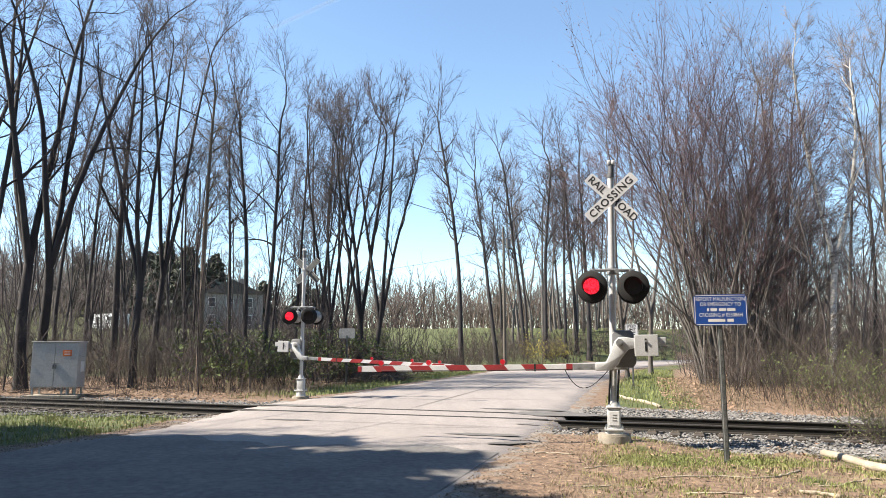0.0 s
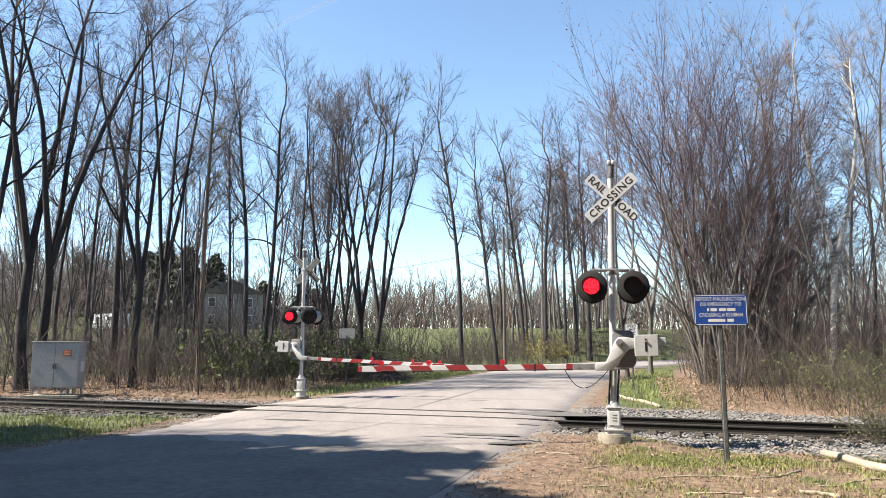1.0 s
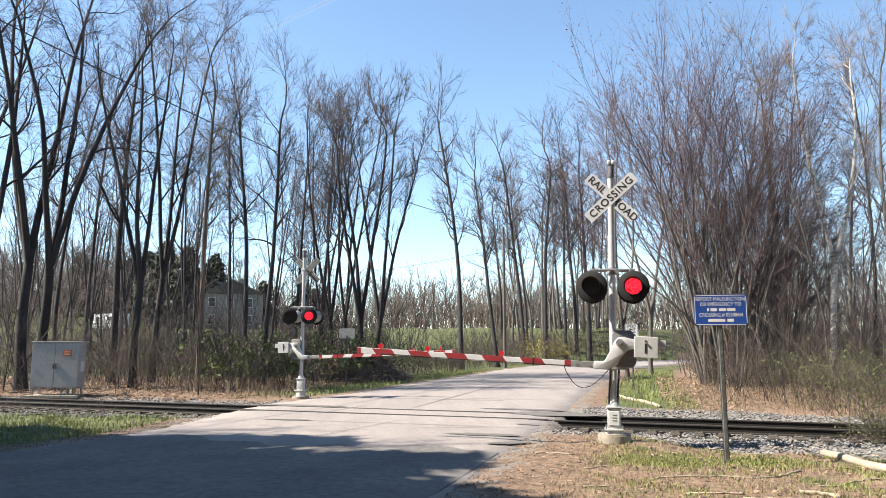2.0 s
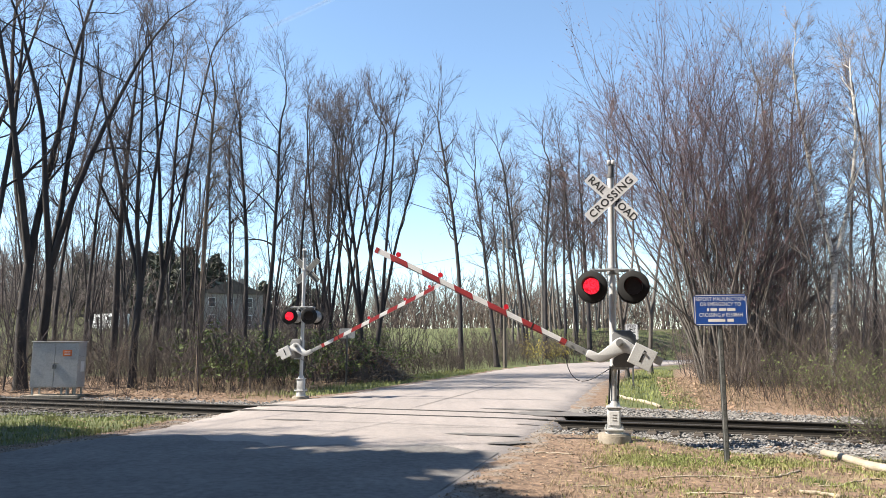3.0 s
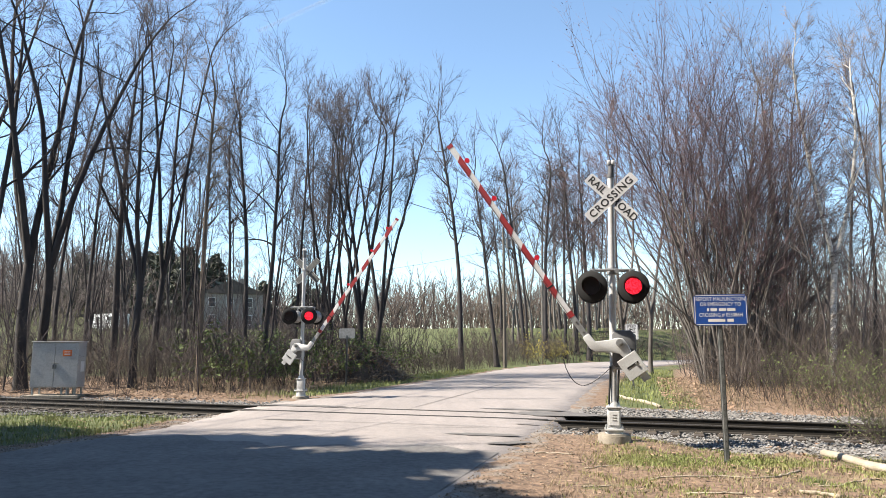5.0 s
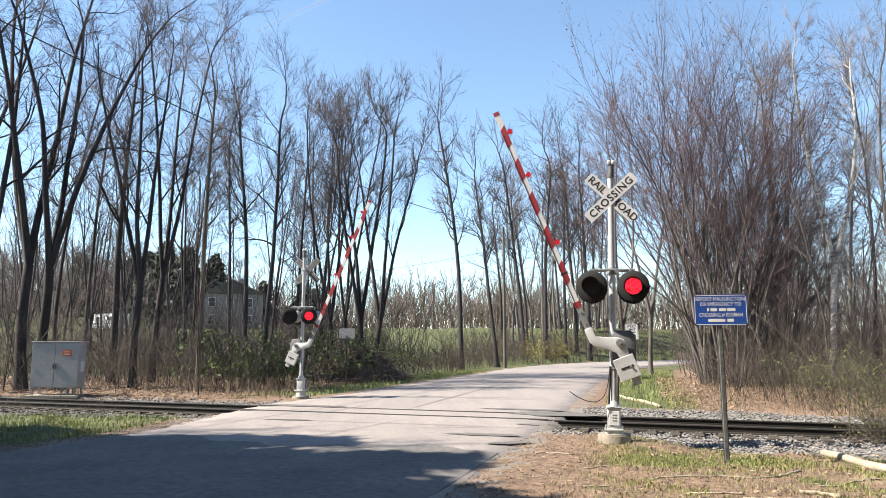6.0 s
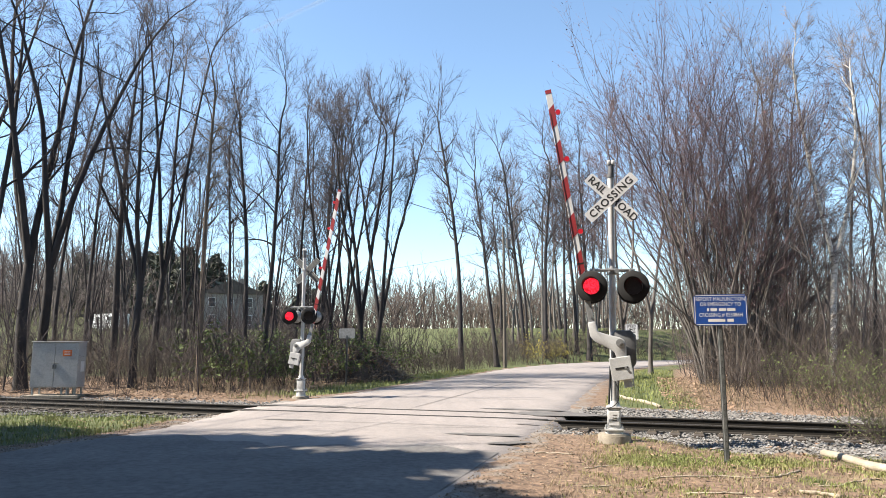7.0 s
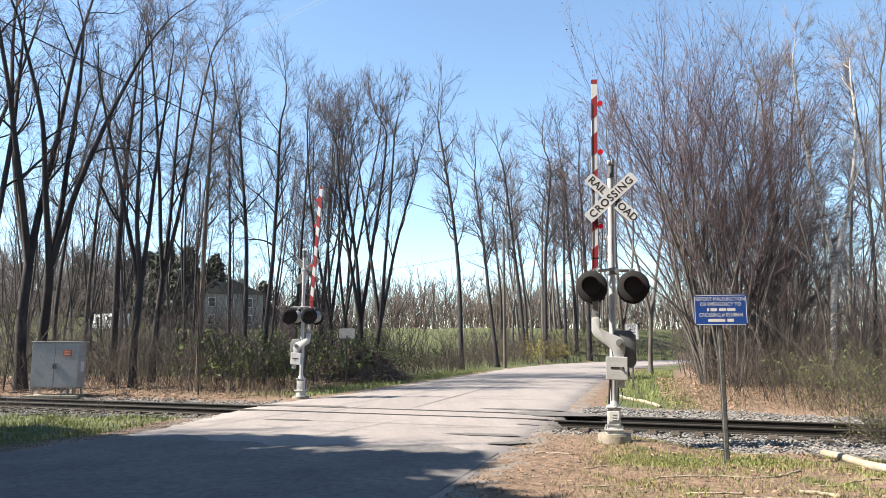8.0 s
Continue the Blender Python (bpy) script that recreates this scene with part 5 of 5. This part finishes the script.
# ---- signs, cabinet, pole ----
def u_post(parent, tall, label="perforated dark grey steel post"):
    bm = prism(bmesh.new(), [(-0.045, 0), (-0.028, 0), (-0.02, 0.03), (0.02, 0.03), (0.028, 0), (0.045, 0), (0.045, 0.006), (0.032, 0.006), (0.024, 0.036), (-0.024, 0.036), (-0.032, 0.006), (-0.045, 0.006)], 0, tall)
    bm.transform(pose(0, 0, 0, 90))
    bm.transform(pose(0, 0, -0.05))
    post = part("post", bm, M["post"], parent, label)
    hole = cyl(bmesh.new(), 0.006, 0.006, 0.004, pose(0, 0, 0, 90), 8)
    me = bpy.data.meshes.new("hole")
    hole.to_mesh(me)
    hole.free()
    me.materials.append(M["black"])
    for z in np.arange(0.2, tall - 0.1, 0.1):
        piece("hole", me, post).matrix_local = pose(0, -0.038, z)
    return post


def rounded_panel(w, h, r, thick=0.004):
    bm = box(bmesh.new(), (w, thick, h))
    bmesh.ops.bevel(bm, geom=[e for e in bm.edges if abs(e.verts[0].co.y - e.verts[1].co.y) > thick / 2], offset=r, segments=5, affect="EDGES")
    return bm


def emergency_sign(m, w, h, lettered, label, tall=2.2):
    ob = empty("emergency_sign", m, label, "sign", "emergency signs")
    u_post(ob, tall + h * 0.4)
    board = part("board", rounded_panel(w, h, 0.03), M["blue"] if lettered else M["galv"], ob, "blue sign board" if lettered else "bare metal sign back")
    board.matrix_local = pose(0.02, -0.052, tall + h / 2)
    if lettered:
        rim = bmesh.new()
        for z in (-1, 1):
            box(rim, (w - 0.07, 0.003, 0.009), pose(0, 0, z * (h / 2 - 0.016)))
        for x in (-1, 1):
            box(rim, (0.009, 0.003, h - 0.07), pose(x * (w / 2 - 0.016), 0, 0))
        part("border", rim, M["white"], board, "thin white border").matrix_local = pose(0, -0.003, 0)
        for text, z in (("REPORT MALFUNCTION", 0.180), ("OR EMERGENCY TO", 0.093), ("CROSSING # 053086H", -0.086)):
            t = piece("lettering", letters(text, 0.092, M["white"], 0.0008), board, "white capital letters")
            t.matrix_local = pose(0, -0.003, z) @ Matrix.Diagonal((0.78, 1, 1, 1))
        for z, bars in ((0.004, [(-0.2, 0.03), (-0.11, 0.1), (0.03, 0.11), (0.17, 0.13)]), (-0.176, [(-0.07, 0.27), (0.15, 0.1)])):
            for x, ln in bars:
                part("bar", box(bmesh.new(), (ln, 0.002, 0.05), pose(x, -0.003, z)), M["white"], board, "white bar of writing")
    for z in (-0.12, 0.12):
        part("sign_bolt", cyl(bmesh.new(), 0.01, 0.01, 0.02, pose(0, -0.006, z, 90), 6), M["galv"], board)
    return ob


emergency_sign(pose(4.67, 11.8, rise(4.7, 11.8) + 0.03, 0, 0, -12), 0.85, 0.52, True, "blue emergency notice sign on a steel post")
emergency_sign(pose(-4.85, 35.4, rise(-4.85, 35.4), 0, 0, 172), 0.82, 0.5, False, "back of a metal sign on a post", 2.35)


def speed_sign():
    ob = empty("speed_limit_sign", pose(9.0, 33.4, rise(9.0, 33.4), 0, 0, -14), "white speed limit sign on a steel post", "sign")
    u_post(ob, 3.0)
    board = part("board", rounded_panel(0.61, 0.76, 0.04), M["white"], ob, "white sign board")
    board.matrix_local = pose(0, -0.05, 2.62)
    rim = bmesh.new()
    for z in (-1, 1):
        box(rim, (0.53, 0.003, 0.012), pose(0, -0.003, z * 0.352))
    for x in (-1, 1):
        box(rim, (0.012, 0.003, 0.69), pose(x * 0.277, -0.003, 0))
    part("border", rim, M["ink"], board, "thin black border")
    for text, size, z in (("SPEED", 0.16, 0.26), ("LIMIT", 0.16, 0.11), ("25", 0.42, -0.15)):
        piece("lettering", letters(text, size, M["ink"], 0.001), board, "black lettering").matrix_local = pose(0, -0.004, z)
    strip = part("marker_strip", box(bmesh.new(), (0.07, 0.01, 0.75), pose(0.08, -0.045, 1.75)), M["bud_yellow"], ob, "yellow reflective strip")


speed_sign()


def signal_cabinet():
    ob = empty("signal_cabinet", pose(-15.1, 27.4, 0.0, 0, 0.0, 3), "grey enamelled signal cabinet on short legs", "cabinet")
    w, d, z0, z1 = 1.78, 0.66, 0.30, 2.04
    part("body", box(bmesh.new(), (w, d, z1 - z0), pose(0, d / 2, (z0 + z1) / 2), 0.012), M["cabinet"], ob)
    bm = box(bmesh.new(), (w + 0.07, d + 0.08, 0.035), pose(0, d / 2, z1 + 0.018), 0.008)
    part("lid", bm, M["cabinet"], ob, "overhanging grey lid")
    for s in (-1, 1):
        door = part("door", box(bmesh.new(), (w / 2 - 0.02, 0.022, z1 - z0 - 0.07), pose(s * w / 4, -0.012, (z0 + z1) / 2), 0.006), M["cabinet"], ob)
        for z in (0.5, 1.17, 1.84):
            part("hinge", cyl(bmesh.new(), 0.014, 0.014, 0.11, pose(s * (w / 2 - 0.015), -0.03, z), 8), M["galv"], door)
        part("hasp", box(bmesh.new(), (0.05, 0.03, 0.16), pose(s * 0.05, -0.035, 1.1), 0.006), M["grey_box"], door)
    part("handle", box(bmesh.new(), (0.26, 0.03, 0.03), pose(0.02, -0.04, 1.24), 0.006), M["galv"], ob, "bare metal door handle")
    label = part("warning_label", box(bmesh.new(), (0.34, 0.004, 0.24), pose(0.46, -0.027, 1.62)), M["orange"], ob, "orange warning label")
    for z in (1.57, 1.62, 1.67):
        part("bar", box(bmesh.new(), (0.22, 0.003, 0.018), pose(0.46, -0.030, z)), M["white"], label)
    part("side_plate", box(bmesh.new(), (0.004, 0.3, 0.4), pose(w / 2 + 0.004, 0.36, 1.1)), M["white"], ob, "pale plate on the side")
    for x in (-0.8, 0.3, 0.5, 0.8):
        for y in (0.06, d - 0.06):
            part("leg", box(bmesh.new(), (0.06, 0.06, 0.42), pose(x, y, 0.10)), M["galv"], ob)
    part("slab", box(bmesh.new(), (2.0, 0.9, 0.12), pose(0, d / 2, -0.05), 0.01), M["concrete"], ob, "concrete pad")


signal_cabinet()


def utility_pole(x, y, tall):
    ob = empty("utility_pole", pose(x, y, rise(x, y)), "grey wooden utility pole with a transformer", "utility pole")
    part("pole", smooth(cyl(bmesh.new(), 0.17, 0.11, tall + 0.2, pose(0, 0, tall / 2 - 0.1), 14)), M["pole_wood"], ob)
    bm = cyl(bmesh.new(), 0.24, 0.24, 0.8, pose(0.44, 0, tall - 1.6), 16)
    cyl(bm, 0.07, 0.05, 0.3, pose(0.44, 0, tall - 1.05), 8)
    part("transformer", smooth(bm), M["grey_box"], ob, "dark round transformer can")
    part("bracket", box(bmesh.new(), (0.4, 0.08, 0.08), pose(0.2, 0, tall - 1.6)), M["galv"], ob)
    part("insulator", cyl(bmesh.new(), 0.06, 0.04, 0.22, pose(0, 0, tall + 0.08), 8), M["white"], ob)


utility_pole(5.9, 67.0, 13.6)


def line(name, a, b, sag, r, label):
    pts = []
    for k in range(41):
        u = k / 40
        p = Vector(a).lerp(Vector(b), u)
        pts.append((p.x, p.y, p.z - sag * 4 * u * (1 - u)))
    tagged(strand(name, pts, r, M["wire"]), label, "cable")


line("power_line", (5.9, 67, rise(5.9, 67) + 13.7), (-21.1, 10.6, 14.5), 1.9, 0.023, "dark power line sagging between poles")
line("phone_line", (5.9, 67, rise(5.9, 67) + 11.6), (-30.0, 70.0, 9.5), 1.6, 0.014, "thin dark telephone line")


def log_piece(a, b, r, label, seed, bend=0.06):
    rng = np.random.default_rng(seed)
    a, b = Vector(a), Vector(b)
    n = 9
    pts = np.array([a.lerp(b, k / n) for k in range(n + 1)])
    pts[1:-1, :2] += rng.normal(0, bend, (n - 1, 2)) * (b - a).length / 4
    pts[:, 2] = height(pts[:, 0], pts[:, 1]) + r * 0.7
    rad = r * rng.uniform(0.85, 1.1, n + 1)
    v, f = tubes(pts[None], rad[None], 8)
    me = mesh_np("log", v, f, M["log"])
    bm = bmesh.new()
    bm.from_mesh(me)
    bmesh.ops.holes_fill(bm, edges=[e for e in bm.edges if e.is_boundary])
    bm.to_mesh(me)
    bm.free()
    tagged(new("log" if r > 0.04 else "stick", me), label, "log" if r > 0.04 else "stick", "fallen wood")


log_piece((6.6, 12.45, 0), (7.1, 9.9, 0), 0.075, "barkless pale log lying on the grass", 1, 0.02)
log_piece((6.7, 27.0, 0), (6.9, 22.6, 0), 0.06, "pale bare branch lying beyond the track", 2, 0.012)
for i, (x0, y0, x1, y1, r) in enumerate([(2.9, 10.1, 4.9, 10.5, 0.014), (4.9, 10.5, 5.4, 10.9, 0.018), (4.6, 9.3, 4.95, 9.0, 0.028), (5.2, 10.0, 6.3, 10.4, 0.012), (3.1, 9.2, 3.8, 9.1, 0.014), (2.2, 11.2, 2.9, 11.5, 0.012), (1.6, 12.6, 2.3, 12.5, 0.012), (3.7, 8.9, 4.4, 8.8, 0.016), (1.9, 9.8, 2.3, 9.9, 0.013), (5.7, 9.4, 6.1, 9.1, 0.02)]):
    log_piece((x0, y0, 0), (x1, y1, 0), r, "grey broken stick lying on the verge", 20 + i, 0.12)


# ---- far house and trailer ----
def window(parent, x, y, z, w, h, turn=0):
    fr = part("window", box(bmesh.new(), (w + 0.2, 0.08, h + 0.2)), M["white"], parent, "white framed window")
    fr.matrix_local = pose(x, y, z, 0, 0, turn)
    for s in (-1, 1):
        part("pane", box(bmesh.new(), (w, 0.03, h / 2 - 0.04), pose(0, -0.04, s * h / 4)), M["glass"], fr)
    return fr


def house():
    x, y = -34.2, 113.0
    ob = empty("house", pose(x, y, rise(x, y) - 0.2, 0, 0, 20), "two-storey grey house with a dark roof behind trees", "house")
    w, d, h = 9.6, 8.0, 5.9
    wall = part("wall", box(bmesh.new(), (w, d, h), pose(0, d / 2, h / 2)), M["siding"], ob)
    bm = prism(bmesh.new(), [(-w / 2 - 0.4, h), (w / 2 + 0.4, h), (0, h + 2.3)], -0.4, d + 0.4)
    part("roof", bm, M["roof"], ob, "dark shingle roof")
    for z in np.arange(0.3, h, 0.3):
        part("siding_board", box(bmesh.new(), (w + 0.02, 0.02, 0.27), pose(0, -0.012, z)), M["siding"], wall)
    for fx in (-3.2, -0.4, 2.6):
        for z in (1.7, 4.5):
            window(ob, fx, -0.05, z, 0.95, 1.4)
    for fy in (2.2, 5.6):
        for z in (1.7, 4.5):
            window(ob, w / 2 + 0.05, fy, z, 0.95, 1.4, 90)
    part("chimney", box(bmesh.new(), (0.7, 0.7, 2.6), pose(1.6, d / 2, h + 1.6)), M["concrete"], ob)


house()


def trailer():
    x, y = -51.3, 105.0
    ob = empty("travel_trailer", pose(x, y, rise(x, y), 0, 0, -28), "white travel trailer parked on the lawn", "trailer")
    body = part("body", box(bmesh.new(), (6.8, 2.3, 2.1), pose(0, 1.1, 1.55), 0.18), M["trailer"], ob)
    for px, w in ((-2.3, 0.9), (-0.9, 0.7), (1.9, 1.1)):
        part("window", box(bmesh.new(), (w, 0.04, 0.6), pose(px, -0.06, 1.85), 0.01), M["glass"], body, "dark trailer window")
    part("door", box(bmesh.new(), (0.7, 0.03, 1.75), pose(0.5, -0.06, 1.5), 0.01), M["cabinet"], body)
    part("stripe", box(bmesh.new(), (6.0, 0.02, 0.12), pose(0, -0.06, 1.15)), M["grey_box"], body)
    for px in (-0.5, 0.4):
        wheel = part("wheel", smooth(cyl(bmesh.new(), 0.36, 0.36, 0.24, pose(px, 0.1, 0.36, 90), 20)), M["tyre"], ob)
        part("rim", cyl(bmesh.new(), 0.19, 0.17, 0.26, pose(px, 0.1, 0.36, 90), 14), M["galv"], wheel)
    part("hitch", box(bmesh.new(), (1.2, 0.12, 0.12), pose(3.5, 1.1, 0.6)), M["grey_box"], ob)


trailer()


# ---- vapour trail high overhead ----
def vapour():
    m = bpy.data.materials.new("vapour")
    m.use_nodes = True
    n, k = m.node_tree.nodes, m.node_tree.links.new
    b = n["Principled BSDF"]
    b.inputs["Base Color"].default_value, b.inputs["Roughness"].default_value = (0.9, 0.92, 0.95, 1), 1.0
    # weak emission stands in for sunlight on the trail's underside
    b.inputs["Emission Color"].default_value, b.inputs["Emission Strength"].default_value = (0.9, 0.95, 1, 1), 0.1
    tc, sep, nz, mul, ab, mr = n.new("ShaderNodeTexCoord"), n.new("ShaderNodeSeparateXYZ"), n.new("ShaderNodeTexNoise"), n.new("ShaderNodeMath"), n.new("ShaderNodeMath"), n.new("ShaderNodeMapRange")
    k(tc.outputs["Object"], sep.inputs[0]), k(tc.outputs["Object"], nz.inputs["Vector"])
    nz.inputs["Scale"].default_value, nz.inputs["Detail"].default_value = 0.012, 6
    ab.operation, mul.operation = "ABSOLUTE", "MULTIPLY"
    k(sep.outputs[1], ab.inputs[0]), k(ab.outputs[0], mr.inputs[0])
    mr.inputs[1].default_value, mr.inputs[2].default_value, mr.inputs[3].default_value, mr.inputs[4].default_value = 24, 0, 0, 0.24
    k(mr.outputs[0], mul.inputs[0]), k(nz.outputs[0], mul.inputs[1]), k(mul.outputs[0], b.inputs["Alpha"])
    v = [(-450, -24, 0), (450, -24, 0), (450, 24, 0), (-450, 24, 0), (-450, -8, 8), (450, -8, 8), (450, 8, 8), (-450, 8, 8)]
    f = [(0, 1, 5, 4), (4, 5, 6, 7), (7, 6, 2, 3), (0, 3, 2, 1)]
    ob = new("vapour_trail", mesh_np("vapour_trail", v, f, m))
    return tagged(ob, "faint white vapour trail in the blue sky", "vapour trail")


VAPOUR = vapour()


# ---- what moves ----
def motions():
    rises = {
        "near": [(0.0, -2.0), (1.7, -2.0), (1.85, -0.7), (2.2, 7.9), (2.5, 15.2), (2.8, 21.8), (3.2, 28.6), (3.5, 33.4), (4.0, 41.4), (4.5, 47.9), (4.7, 50.7), (5.25, 58.3), (5.8, 65.1), (6.2, 70.1), (6.5, 74.0), (7.0, 80.1), (7.5, 86.2), (8.0, 90.3)],
        "far": [(0.0, -2.6), (1.7, -2.6), (1.85, -1.2), (2.2, 8.6), (2.5, 15.6), (2.8, 22.0), (3.2, 28.8), (3.5, 33.4), (4.0, 40.8), (4.5, 47.7), (4.7, 50.3), (5.25, 57.6), (5.8, 64.3), (6.2, 68.9), (6.5, 73.1), (7.0, 79.0), (7.5, 85.3), (7.7, 86.3), (8.0, 86.3)]}
    for gate, key, s in GATES:
        walk(gate, [(t, pose(0.12, -0.22 * s, 1.89, 0, a, 0)) for t, a in rises[key]])
    for cable, (gate, key, s) in zip(CABLES, GATES):
        walk(cable, [(t, pose(-0.07, -0.20 * s, 1.40, 0, float(np.interp(a, (0, 42, 52, 76, 91), (0, 24, 14, -62, -74))), 0)) for t, a in rises[key]])
    # the lamp faces flip between lit and dark
    right_on = [(0.46, 0.97), (1.83, 2.36), (3.17, 3.75), (4.58, 5.10), (5.93, 6.46), (7.27, 7.85)]
    for face, side in LAMPS:
        state = 0 if side == "L" else 1
        turn = 180.0 * state
        rows = [(0.0, turn)]
        for a, b in right_on:
            for t in (a, b):
                if side == "L" and t == 7.85:
                    continue
                for k in (0, 1, 2, 3):
                    rows.append((t - 0.06 + k / 30, turn + 60 * k))
                turn += 180
        rows.append((8.0, turn))
        walk(face, [(t, pose(0, 0, 0, 0, 0, a)) for t, a in rows])
    course = math.degrees(math.atan2(-479, 597))
    walk(VAPOUR, [(0.0, pose(-701, 3677, 1900, 0, 0, course)), (8.0, pose(-822, 3720, 1900, 0, 0, course))])


motions()
